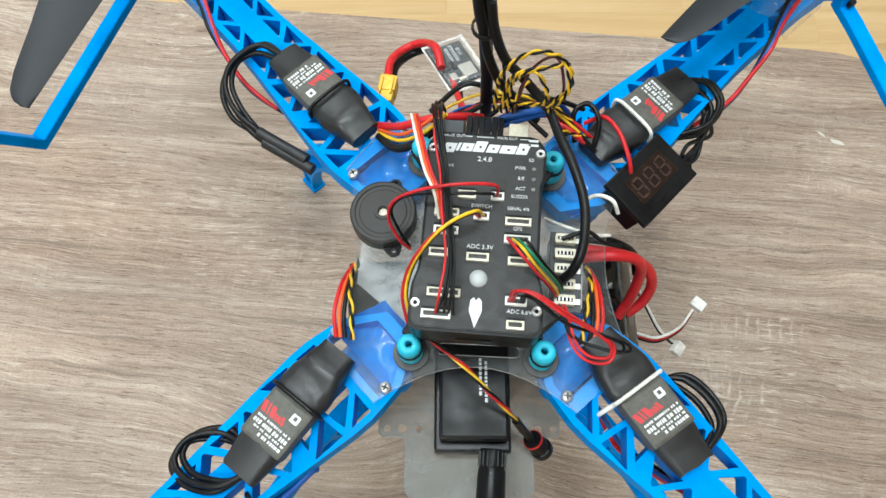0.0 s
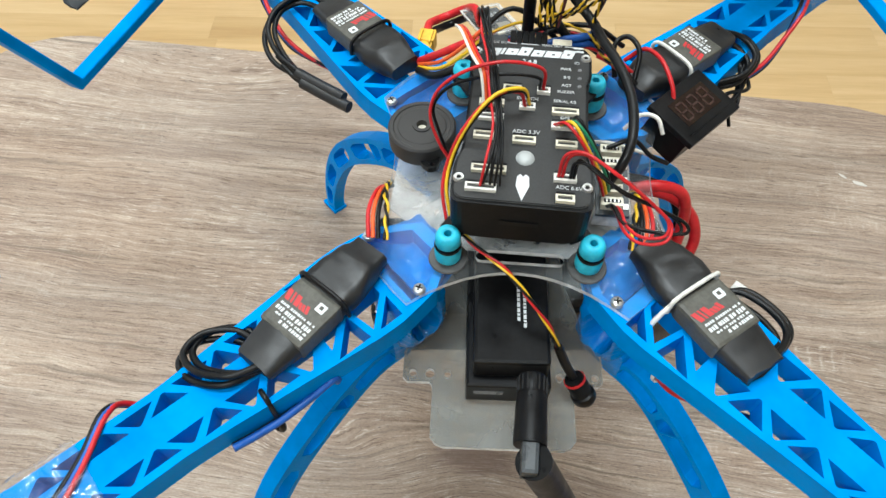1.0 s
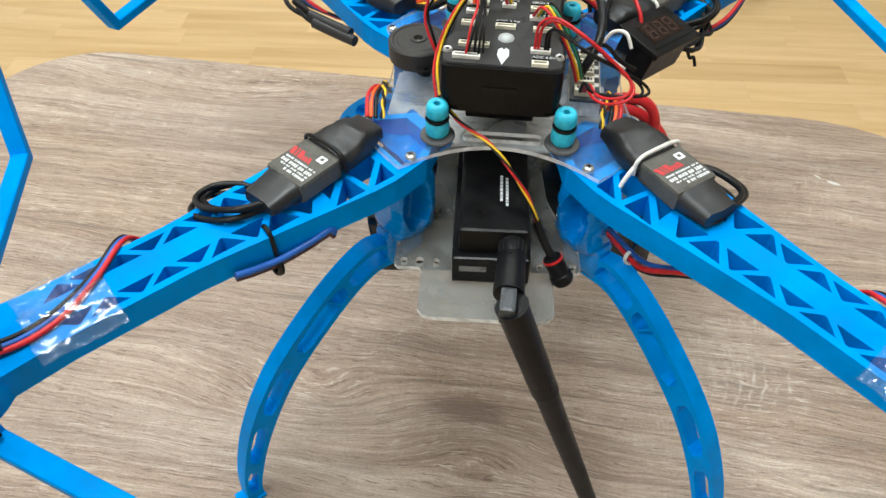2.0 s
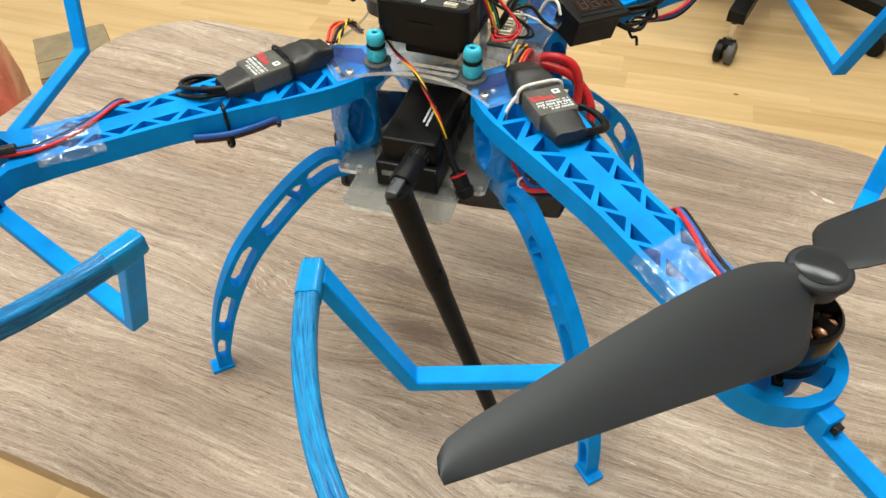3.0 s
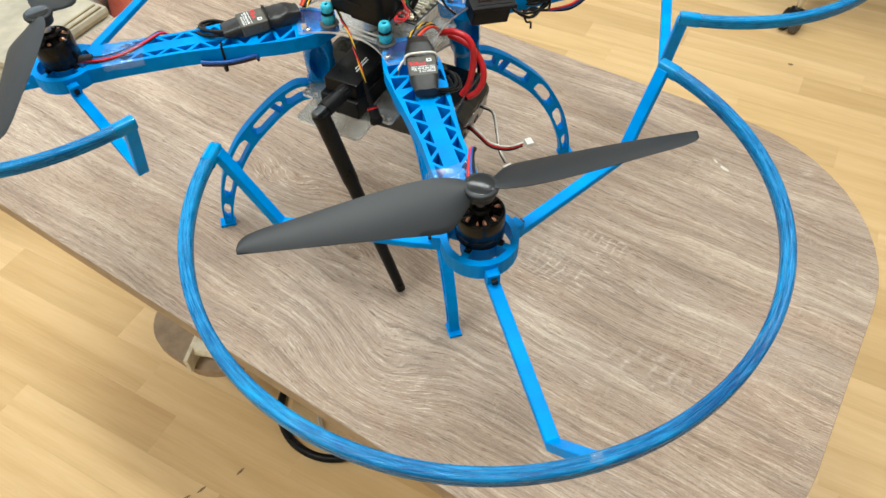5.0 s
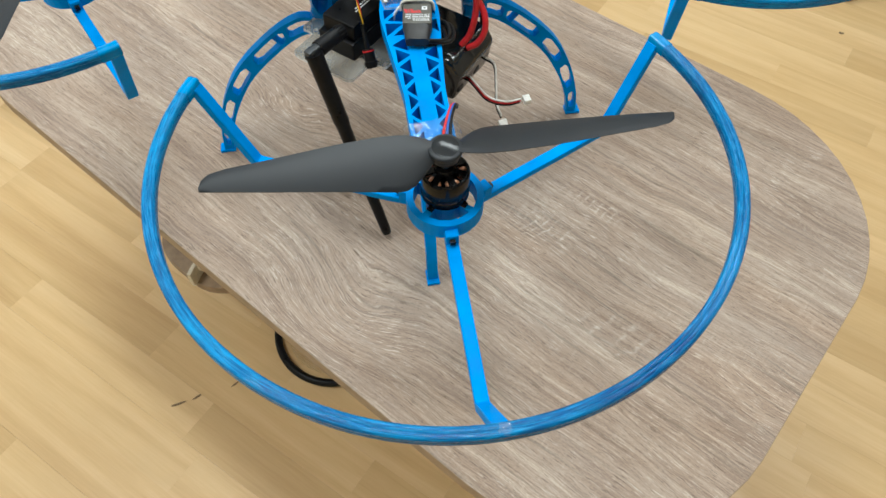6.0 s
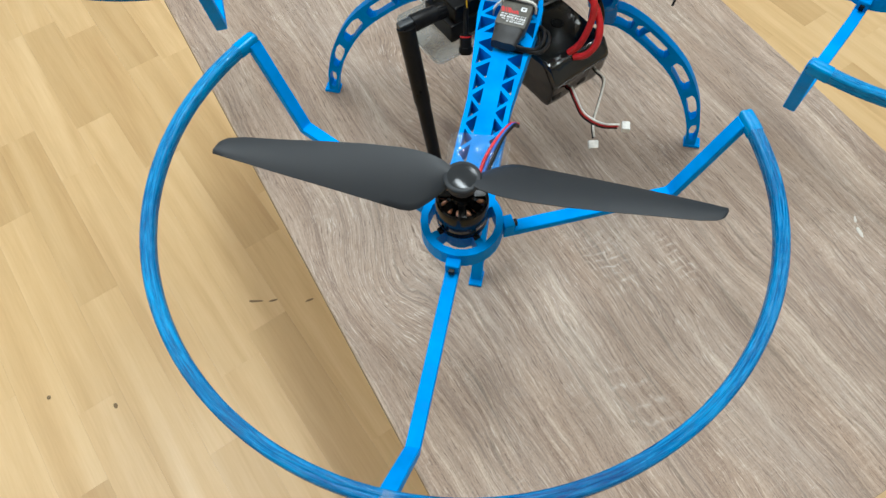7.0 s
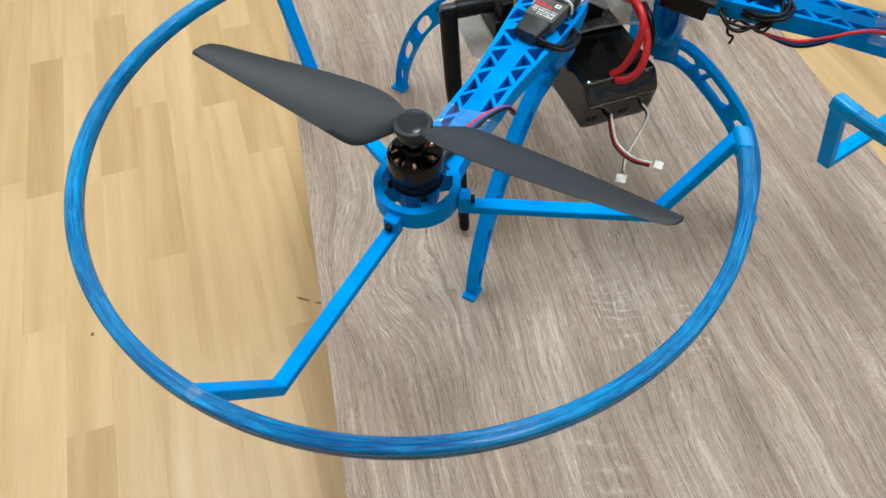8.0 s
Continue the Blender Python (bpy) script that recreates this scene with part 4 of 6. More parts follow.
def flight_controller():
    t = thing("flight_controller", PH, "black flight controller box with white port labels and many leads", "flight controller")
    ol = []
    for x, y in ((0.0250, -0.0250), (0.0228, -0.0185), (0.0228, 0.0190), (0.0240, 0.0225), (0.0240, 0.0350), (0.0200, 0.0405), (-0.0200, 0.0405), (-0.0240, 0.0350), (-0.0240, 0.0225), (-0.0228, 0.0190), (-0.0228, -0.0185), (-0.0250, -0.0250), (-0.0250, -0.0425), (0.0250, -0.0425)):
        ol.append((x, y))
    ol = filleted(ol, 0.0046, 5)
    part("case", slab(ol[::-1], 0.2300, PT - 0.0009), BLACK, t, "black plastic case with waisted sides")
    bm = slab([(x * 0.952, y * 0.972) for x, y in ol[::-1]], PT - 0.0012, PT)
    bmesh.ops.dissolve_limit(bm, angle_limit=radians(1), verts=bm.verts, edges=bm.edges)
    rim = [e for e in bm.edges if all(v.co.z > PT - 1e-5 for v in e.verts)]
    bmesh.ops.bevel(bm, geom=rim, offset=0.0004, segments=2, affect="EDGES")
    part("lid", bm, CASE, t, "dull charcoal lid of the case")
    part("case_base", slab([(x * 0.985, y * 0.985) for x, y in ol[::-1]], 0.2245, 0.2300), BLACK, t)
    part("card_slot", boxed((0.014, 0.0012, 0.0022), (0, -0.0425, 0.2345)), GLOSSBLACK, t)
    part("upper_mount", slab(rounded(0.046, 0.080, 0.006, 4, 0, -0.001), 0.2215, 0.2245), BLACK, t, "black damping plate under the case")
    for x, y in ((-0.0265, -0.0440), (0.0255, -0.0420), (0.0305, 0.0450), (-0.0315, 0.0470)):
        d = Vector((x, y, 0)).normalized()
        part("mount_ear", beam([Vector((x, y, 0.2228)) - d * 0.020, Vector((x, y, 0.2228)) - d * 0.003], 0.009, 0.0020, d.cross(Vector((0, 0, 1)))), BLACK, t)
    part("foam_pad", boxed((0.030, 0.060, 0.012), (0, 0, 0.2160), 0.001), BLACK, t)
    for x, y in ((-0.0225, -0.0325), (0.0225, -0.0325), (0.0215, 0.0325), (-0.0215, 0.0325)):
        bm = lathe([(0, PT + 0.0001), (0.0006, PT + 0.0002), (0.0009, PT + 0.0007), (0.0017, PT + 0.0008), (0.0021, PT - 0.0002), (0, PT - 0.0004)], 14, m=Matrix.Translation((x, y, 0)))
        screw = smooth(part("screw", bm, SCREW, t), 30)
        # black plug paints the shade down in the screw's hex recess
        part("hex_shade", lathe([(0, PT + 0.0006), (0.0008, PT + 0.0006), (0.0008, PT), (0, PT)], 6, m=Matrix.Translation((x, y, 0))), BLACK, screw, "black plug painting the shade of the hex socket")
    sockets = ((-0.0065, 0.0125, 0.0070, CREAM), (0.0055, 0.0125, 0.0050, WHITE), (-0.0003, 0.0038, 0.0060, WHITE), (0.0140, 0.0023, 0.0100, CREAM), (0.0140, -0.0050, 0.0100, WHITE), (0.0148, -0.0138, 0.0078, CREAM), (-0.0006, -0.0132, 0.0085, CREAM),
               (0.0147, -0.0295, 0.0080, WHITE), (0.0149, -0.0385, 0.0066, CREAM), (-0.0123, -0.0280, 0.0125, CREAM), (-0.0145, -0.0365, 0.0110, WHITE), (-0.0155, -0.0122, 0.0075, CREAM), (-0.0135, -0.0030, 0.0095, WHITE), (-0.0138, 0.0045, 0.0095, CREAM))
    for x, y, w, mat in sockets:
        # dark plate and black strip paint the shade inside and behind each socket
        part("port_shade", boxed((w - 0.001, 0.0030, 0.0004), (x, y, PT + 0.0001)), PORTSHADE, t)
        port = part("port", socket(bmesh.new(), w, (x, y)), mat, t, "white nylon plug socket")
        part("port_gap_shade", boxed((w, 0.0009, 0.0018), (x, y + 0.0023, PT + 0.0003)), BLACK, t)
        pins = bmesh.new()
        for q in range(int(w / 0.0013)):
            box(pins, (0.0004, 0.0010, 0.0004), (x - w / 2 + 0.0011 + 0.0012 * q, y, PT + 0.0005))
        part("contacts", pins, GREYRUBBER, port)
    up = lambda x, y: Matrix.Translation((x, y, PT + 0.0001))
    for text, x, y, size in (("2.4.8", -0.0006, 0.0286, 0.0030), ("SWITCH", -0.0004, 0.0082, 0.0022), ("SERIAL 4/5", 0.0138, 0.0081, 0.0019), ("GPS", 0.0140, -0.0003, 0.0021), ("ADC 3.3V", 0.0, -0.0087, 0.0024), ("ADC 6.6V", 0.0162, -0.0332, 0.0022),
                             ("MAIN OUT", 0.0080, 0.0386, 0.0017), ("AUX OUT", -0.0130, 0.0386, 0.0017), ("BUZZER", 0.0140, 0.0133, 0.0018), ("ACT", 0.0142, 0.0168, 0.0020), ("B/E", 0.0142, 0.0212, 0.0020), ("PWR", 0.0138, 0.0257, 0.0020), ("IO", 0.0180, 0.0295, 0.0020), ("PWR", -0.0145, 0.0250, 0.0018)):
        lettering("port_label", text, size, up(x, y), INK if text == "2.4.8" else GREYINK, t)
    for y in (0.0257, 0.0212, 0.0168):
        smooth(part("status_light", lathe([(0, PT + 0.0004), (0.0007, PT + 0.0003), (0.0008, PT)], 12, m=Matrix.Translation((0.0192, y, 0))), DIMLENS, t, "unlit status light"), 30)
    # the maker's mark as plain slanted blocks
    x = -0.0172
    for w, h, dy in ((0.0046, 0.0042, -0.0006), (0.0012, 0.0036, 0.0), (0.0046, 0.0036, 0.0), (0.0046, 0.0048, 0.0006), (0.0046, 0.0036, 0.0), (0.0062, 0.0036, 0.0), (0.0046, 0.0048, 0.0006)):
        y, k = 0.0336 + dy, 0.18 * h
        block = [(x - k, y - h / 2), (x + w - k, y - h / 2), (x + w + k, y + h / 2), (x + k, y + h / 2)]
        slit = [(x + w * 0.40, y - h * 0.16), (x + w * 0.60, y - h * 0.16), (x + w * 0.64, y + h * 0.10), (x + w * 0.44, y + h * 0.10)]
        part("maker_mark", slab(block, PT, PT + 0.0002, [slit] if w > 0.002 else []), INK, t, "white slanted block of the maker's mark")
        x += w + 0.0006
    for x0, x1 in ((-0.0195, -0.0165), (-0.0092, -0.0062), (-0.0045, 0.0025), (0.0130, 0.0165)):
        part("label_line", boxed((x1 - x0, 0.0003, 0.0002), ((x0 + x1) / 2, 0.0386, PT + 0.0001)), INK, t)
    for y in (0.0362, 0.0382):
        part("label_line", boxed((0.0040, 0.0009, 0.0002), (0.0185, y, PT + 0.0001)), INK, t)
    arrow = [(0, -0.0405), (0.0024, -0.0340), (0.0021, -0.0300), (0.0009, -0.0288), (0, -0.0301), (-0.0009, -0.0288), (-0.0021, -0.0300), (-0.0024, -0.0340)]
    part("direction_arrow", slab(arrow, PT, PT + 0.0003), INK, t, "white forward arrow")
    smooth(part("status_lens", lathe([(0, PT + 0.0016), (0.0018, PT + 0.0013), (0.0031, PT + 0.0006), (0.0034, PT)], 24, m=Matrix.Translation((0.0003, -0.0213, 0))), LED, t, "frosted round status lens"), 60)
    for i in range(6):
        part("servo_plug", boxed((0.0024, 0.0100, 0.0075), (-0.0080 + 0.0026 * i, 0.0450, 0.2385), 0.0003), BLACK, t, "black servo plug")
    part("header_rail", boxed((0.040, 0.0018, 0.0100), (0, 0.0405, 0.2360)), BLACK, t)
    part("header_block", boxed((0.012, 0.008, 0.006), (-0.0160, 0.0445, 0.2375), 0.0005), PCB, t)
    part("header_block", boxed((0.008, 0.008, 0.006), (0.0125, 0.0445, 0.2375), 0.0005), CREAM, t)
    return t


flight_controller()


# ---- speed controllers ----
def esc(place, deg, loop, tie):
    t = thing("speed_controller", at_angle(deg, place[0], place[1], ARM_TOP + 0.0003), "black electronic speed controller in heat-shrink strapped to an arm", "speed controller", "speed controllers")
    bm = boxed((0.0215, 0.0205, 0.0098), (0, 0, 0.0058), 0.0016)
    part("label_case", bm, ESCGREY, t, "olive-black cased section with red and white print")
    # shrunk sleeve towards the hub: lumpy and pinched
    sl = bmesh.new()
    rings = []
    for i in range(13):
        s = i / 12
        x = -0.0100 - s * 0.0270
        w = 0.0105 + 0.0012 * math.sin(s * 5.0) - 0.0015 * s
        h = 0.0047 + 0.0012 * math.sin(s * math.pi) + (0.0014 * math.exp(-((s - 0.62) / 0.16) ** 2)) - 0.0010 * s
        row = []
        for k in range(20):
            a = 2 * math.pi * k / 20
            cx, sx = math.cos(a), math.sin(a)
            y, z = w * math.copysign(abs(cx) ** 0.45, cx), 0.0056 + h * math.copysign(abs(sx) ** 0.6, sx)
            q = Vector((x, y, z)) * 260 + Vector((place[0] * 900, 3, 5))
            row.append(sl.verts.new((x, y + 0.0006 * noise.noise(q), max(0.0004, z + 0.0008 * noise.noise(q + Vector((9, 2, 1)))))))
        rings.append(row)
    for a, b in zip(rings, rings[1:]):
        for k in range(20):
            sl.faces.new((a[k], a[(k + 1) % 20], b[(k + 1) % 20], b[k]))
    sl.faces.new(rings[0]), sl.faces.new(rings[-1])
    smooth(part("inner_sleeve", sl, SHRINK, t, "black wrinkled heat-shrink sleeve"), 50)
    # outer tail sleeve
    tl = bmesh.new()
    rings = []
    for i in range(7):
        s = i / 6
        x, w, h = 0.0095 + s * 0.0145, 0.0100 - 0.0018 * s, 0.0052 - 0.0020 * s
        row = []
        for k in range(16):
            a = 2 * math.pi * k / 16
            cx, sx = math.cos(a), math.sin(a)
            q = Vector((x, cx * 0.01, sx * 0.004)) * 300 + Vector((7, place[1] * 700, 1))
            row.append(tl.verts.new((x + (0.0016 * noise.noise(q * 2) if i == 6 else 0), w * math.copysign(abs(cx) ** 0.5, cx), max(0.0004, 0.0052 + h * math.copysign(abs(sx) ** 0.6, sx) + 0.0005 * noise.noise(q)))))
        rings.append(row)
    for a, b in zip(rings, rings[1:]):
        for k in range(16):
            tl.faces.new((a[k], a[(k + 1) % 16], b[(k + 1) % 16], b[k]))
    tl.faces.new(rings[0]), tl.faces.new(rings[-1])
    smooth(part("outer_sleeve", tl, SHRINK, t, "torn end of the heat-shrink"), 50)
    top = 0.01075
    rnd = random.Random(7)
    # print: red name, white lines, white box
    for k, (w, h) in enumerate(((0.0020, 0.0042), (0.0009, 0.0042), (0.0021, 0.0042), (0.0012, 0.0024), (0.0013, 0.0024), (0.0013, 0.0030))):
        x, y = -0.0022 + (0.0042 - h) / 2, -0.0080 + (0, 0.0022, 0.0044, 0.0066, 0.0082, 0.0098)[k]
        lean = 0.0006
        part("red_print", slab([(x - h / 2, y - w / 2 - lean), (x + h / 2, y - w / 2 + lean), (x + h / 2, y + w / 2 + lean), (x - h / 2, y + w / 2 - lean)], top - 0.0001, top + 0.00005), REDINK, t)
    part("white_print", slab(rounded(0.0036, 0.0038, 0.0005, 2, -0.0052, 0.0052), top - 0.0001, top + 0.0001, [[(-0.0062, 0.0044), (-0.0046, 0.0044), (-0.0046, 0.0060), (-0.0062, 0.0060)]]), INK, t)
    for row, (x, h, y1) in enumerate(((0.0016, 0.0010, -0.0075), (0.0038, 0.0017, -0.0080), (0.0058, 0.0009, -0.0060), (0.0076, 0.0013, -0.0030))):
        y = 0.0085
        while y > y1:
            w = rnd.uniform(0.0005, 0.0013)
            part("white_print", boxed((h * rnd.uniform(0.8, 1.05), w, 0.0001), (x, y - w / 2, top)), INK, t)
            y -= w + rnd.choice((0.0003, 0.0004, 0.0010))
    # band
    mat = WHITE if tie == "white" else WIREBLACK
    b = bmesh.new()
    line = [Vector((-0.0115, 0.0118 * math.copysign(abs(math.cos(a)) ** 0.5, math.cos(a)), 0.0062 + 0.0066 * math.copysign(abs(math.sin(a)) ** 0.6, math.sin(a)))) for a in (math.pi * (-0.05 + 1.1 * k / 20) for k in range(21))]
    tube(b, line, 0.0009, 6)
    smooth(part("tie", b, mat, t, tie + " tie round the speed controller"), 80)
    inv = t.matrix_basis.inverted()
    for k in range(3):
        pts = [inv @ (Vector(p) + Vector((0.0022 * (k - 1) * (0.4 + 0.6 * (0 < i < len(loop) - 1)), 0.0020 * (k - 1) * (0 < i < len(loop) - 1), 0.0019 * ((k * 2) % 3 - 1)))) for i, p in enumerate(loop)]
        wire("motor_lead", pts, 0.00135, WIREBLACK, t, n=6)
    return t


ESCS = [
    ((-0.0783, -0.0803), -123.5, [(-0.0890, -0.1005, 0.2120), (-0.0990, -0.1055, 0.2120), (-0.1125, -0.1035, 0.2090), (-0.1195, -0.0960, 0.2065), (-0.1150, -0.0875, 0.2055), (-0.1030, -0.0850, 0.2050), (-0.0940, -0.0890, 0.2020)], "black"),
    ((0.0690, -0.0655), -51.0, [(0.0800, -0.0825, 0.2130), (0.0890, -0.0775, 0.2110), (0.0955, -0.0670, 0.2080), (0.0915, -0.0570, 0.2060), (0.0825, -0.0500, 0.2050), (0.0740, -0.0500, 0.2030)], "white"),
    ((-0.0858, 0.0752), 137.5, [(-0.1010, 0.0880, 0.2130), (-0.1150, 0.0945, 0.2140), (-0.1275, 0.0860, 0.2110), (-0.1300, 0.0750, 0.2070), (-0.1240, 0.0640, 0.2030), (-0.1130, 0.0560, 0.2000)], "black"),
    ((0.0702, 0.0725), 43.0, [(0.0840, 0.0870, 0.2140), (0.0970, 0.0885, 0.2100), (0.1035, 0.0800, 0.2070), (0.0980, 0.0690, 0.2050), (0.0860, 0.0650, 0.2020)], "white"),
]
for row in ESCS:
    esc(*row)


# ---- buzzer ----
def buzzer():
    t = thing("buzzer", Matrix.Translation((-0.0460, 0.0110, 0.2098)) @ Matrix.Diagonal((0.96, 0.96, 0.90, 1)), "round black piezo buzzer with a pale centre hole", "buzzer")
    smooth(part("body", lathe([(0, 0), (0.0148, 0), (0.0150, 0.0010), (0.0150, 0.0096), (0.0142, 0.0104), (0.0128, 0.0104), (0.0124, 0.0099), (0.0108, 0.0099), (0.0104, 0.0102), (0.0042, 0.0104), (0.0040, 0.0110), (0.0024, 0.0110), (0.0022, 0.0080), (0, 0.0080)], 48), BUZZ, t), 30)
    smooth(part("centre", lathe([(0, 0.0082), (0.0021, 0.0082), (0.0021, 0.0079), (0, 0.0079)], 16), CREAM, t, "pale brass disc in the sound hole"), 30)
    for a in (78, -70):
        e = slab([(0.0135, -0.0046), (0.0165, -0.0036), (0.0190, -0.0018), (0.0195, 0), (0.0190, 0.0018), (0.0165, 0.0036), (0.0135, 0.0046)], 0.0004, 0.0036, [[(0.0172 + 0.0012 * math.cos(b), 0.0012 * math.sin(b)) for b in (2 * math.pi * k / 10 for k in range(10))]], pose(0, 0, 0, 0, 0, a))
        part("mounting_ear", e, BLACK, t)
    return t


buzzer()


# ---- voltage display ----
def voltage_display():
    # front plane faces up and outwards; local x along the digits, local z out of the face
    m = Matrix.Translation((0.0688, 0.0338, 0.2175)) @ pose(0, 0, 0, 0, 0, 50) @ pose(0, 0, 0, 13, 6, 0)
    t = thing("voltage_display", m, "small black digital voltage display with unlit digits", "voltage display")
    part("bezel", boxed((0.0375, 0.0250, 0.0030), (0, 0, 0), 0.0006), BLACK, t, "black bezel")
    part("housing", boxed((0.0310, 0.0200, 0.0170), (0, 0, -0.0095), 0.0008), BLACK, t)
    part("window", boxed((0.0250, 0.0125, 0.0006), (0.0005, 0.0010, 0.0015)), SMOKE, t, "dark red window")
    part("lip", boxed((0.0300, 0.0006, 0.0006), (0, -0.0085, 0.0016)), BLACK, t)
    for k in range(3):
        x = -0.0075 + 0.0078 * k
        for dx, dy, w, h in ((0, 0.0042, 0.0036, 0.0009), (0, 0, 0.0036, 0.0009), (0, -0.0042, 0.0036, 0.0009), (-0.0023, 0.0021, 0.0009, 0.0034), (0.0023, 0.0021, 0.0009, 0.0034), (-0.0023, -0.0021, 0.0009, 0.0034), (0.0023, -0.0021, 0.0009, 0.0034)):
            part("segment", boxed((w, h, 0.0002), (x + dx + dy * 0.12, 0.0010 + dy, 0.0019)), SEGMENT, t, "unlit segment of a digit")
    return t


voltage_display()


# ---- sensor hub board ----
def hub_board():
    t = thing("port_board", at_angle(0, 0.0325, -0.0115, 0.2098), "small circuit board with a row of white plug sockets", "circuit board")
    part("spacer", boxed((0.014, 0.030, 0.0090), (0, 0, 0.0045), 0.0005), FILM, t, "clear foam spacer")
    part("board", boxed((0.0130, 0.0345, 0.0015), (-0.0003, 0, 0.0098), 0.0002), PCB, t)
    for k in range(5):
        y = 0.0135 - 0.0066 * k
        bm = boxed((0.0085, 0.0042, 0.0034), (-0.0008, y, 0.0122), 0.0003)
        sock = part("socket", bm, CREAM, t, "cream plug socket")
        # flat black strip on the solid block paints the shaded opening
        part("cavity_shade", boxed((0.0064, 0.0016, 0.0004), (-0.0008, y, 0.0138)), BLACK, sock)
        for q in range(4):
            part("contact", boxed((0.0005, 0.0014, 0.0008), (-0.0030 + 0.0015 * q, y, 0.0140)), SOLDER, sock)
        part("solder_dots", boxed((0.0022, 0.0024, 0.0006), (0.0048, y, 0.0108), 0.0002), SOLDER, t)
    return t


hub_board()


# ---- radio box with aerial ----
def radio():
    t = thing("radio_module", at_angle(4.0, -0.0040, -0.0396, 0.1560), "black radio module box with a ribbed lid and printed label", "radio module")
    part("lower_case", boxed((0.0345, 0.0860, 0.0160), (0, 0, 0.0080), 0.0012), GLOSSBLACK, t)
    part("lid", boxed((0.0305, 0.0790, 0.0140), (0.0006, 0.0008, 0.0225), 0.0016), BLACK, t, "raised satin lid")
    part("slot", boxed((0.0120, 0.0010, 0.0034), (-0.0080, -0.04265, 0.0095)), DIMLENS, t, "dull metal slot")
    for x, y0, y1 in ((0.0035, -0.020, -0.004), (0.0060, -0.023, -0.006)):
        y = y0
        while y < y1:
            w = random.uniform(0.001, 0.0022)
            part("white_print", boxed((0.0012, w, 0.0001), (x, y + w / 2, 0.02952)), INK, t)
            y += w + 0.0005
    part("rib", boxed((0.0008, 0.0740, 0.0080), (-0.0170, 0, 0.0080)), GLOSSBLACK, t)
    a = thing("aerial", Matrix.Translation((0.0045, -0.0045, 0.0030)), "long black stick aerial folded down at its elbow joint", "aerial")
    smooth(part("connector", lathe([(0, 0), (0.0052, 0), (0.0056, 0.0010), (0.0056, 0.0075), (0.0050, 0.0085), (0, 0.0085)], 24, m=Matrix.Translation((0.0030, -0.0770, 0.1800)) @ pose(0, 0, 0, 90, 0, 0)), BLACK, a, "ribbed screw connector"), 40)
    for k in range(16):
        ang = radians(22.5 * k)
        part("rib", boxed((0.0006, 0.0060, 0.0006), (0.0030 + 0.0057 * math.cos(ang), -0.0812, 0.1800 + 0.0057 * math.sin(ang))), BLACK, a)
    smooth(part("barrel", lathe([(0, 0.008), (0.0058, 0.008), (0.0060, 0.010), (0.0064, 0.0265), (0.0062, 0.0275), (0, 0.0275)], 24, m=Matrix.Translation((0.0030, -0.0770, 0.1800)) @ pose(0, 0, 0, 90, 0, 0)), BLACK, a), 40)
    # paler than the barrel: the bright light on the knuckle is in its colour
    part("knuckle", boxed((0.0066, 0.0150, 0.0096), (0.0030, -0.1085, 0.1800), 0.0016), PCB, a, "hinge block coloured greyer for the light on it")
    top, tip = Vector((0.0045, -0.1105, 0.1810)), Vector((0.0630, -0.1135, 0.0030))
    st = bmesh.new()
    tube(st, [top, top.lerp(tip, 0.03), top.lerp(tip, 0.33)], 0.0070, 20, 0.0064)
    smooth(part("stick", st, BLACK, a, "thick upper half of the stick"), 50)
    st = bmesh.new()
    tube(st, [top.lerp(tip, 0.33), top.lerp(tip, 0.36), top.lerp(tip, 0.7), top.lerp(tip, 0.98), tip], 0.0062, 20, 0.0040)
    smooth(part("tip", st, BLACK, a, "tapered lower half of the stick"), 50)
    return t


radio()


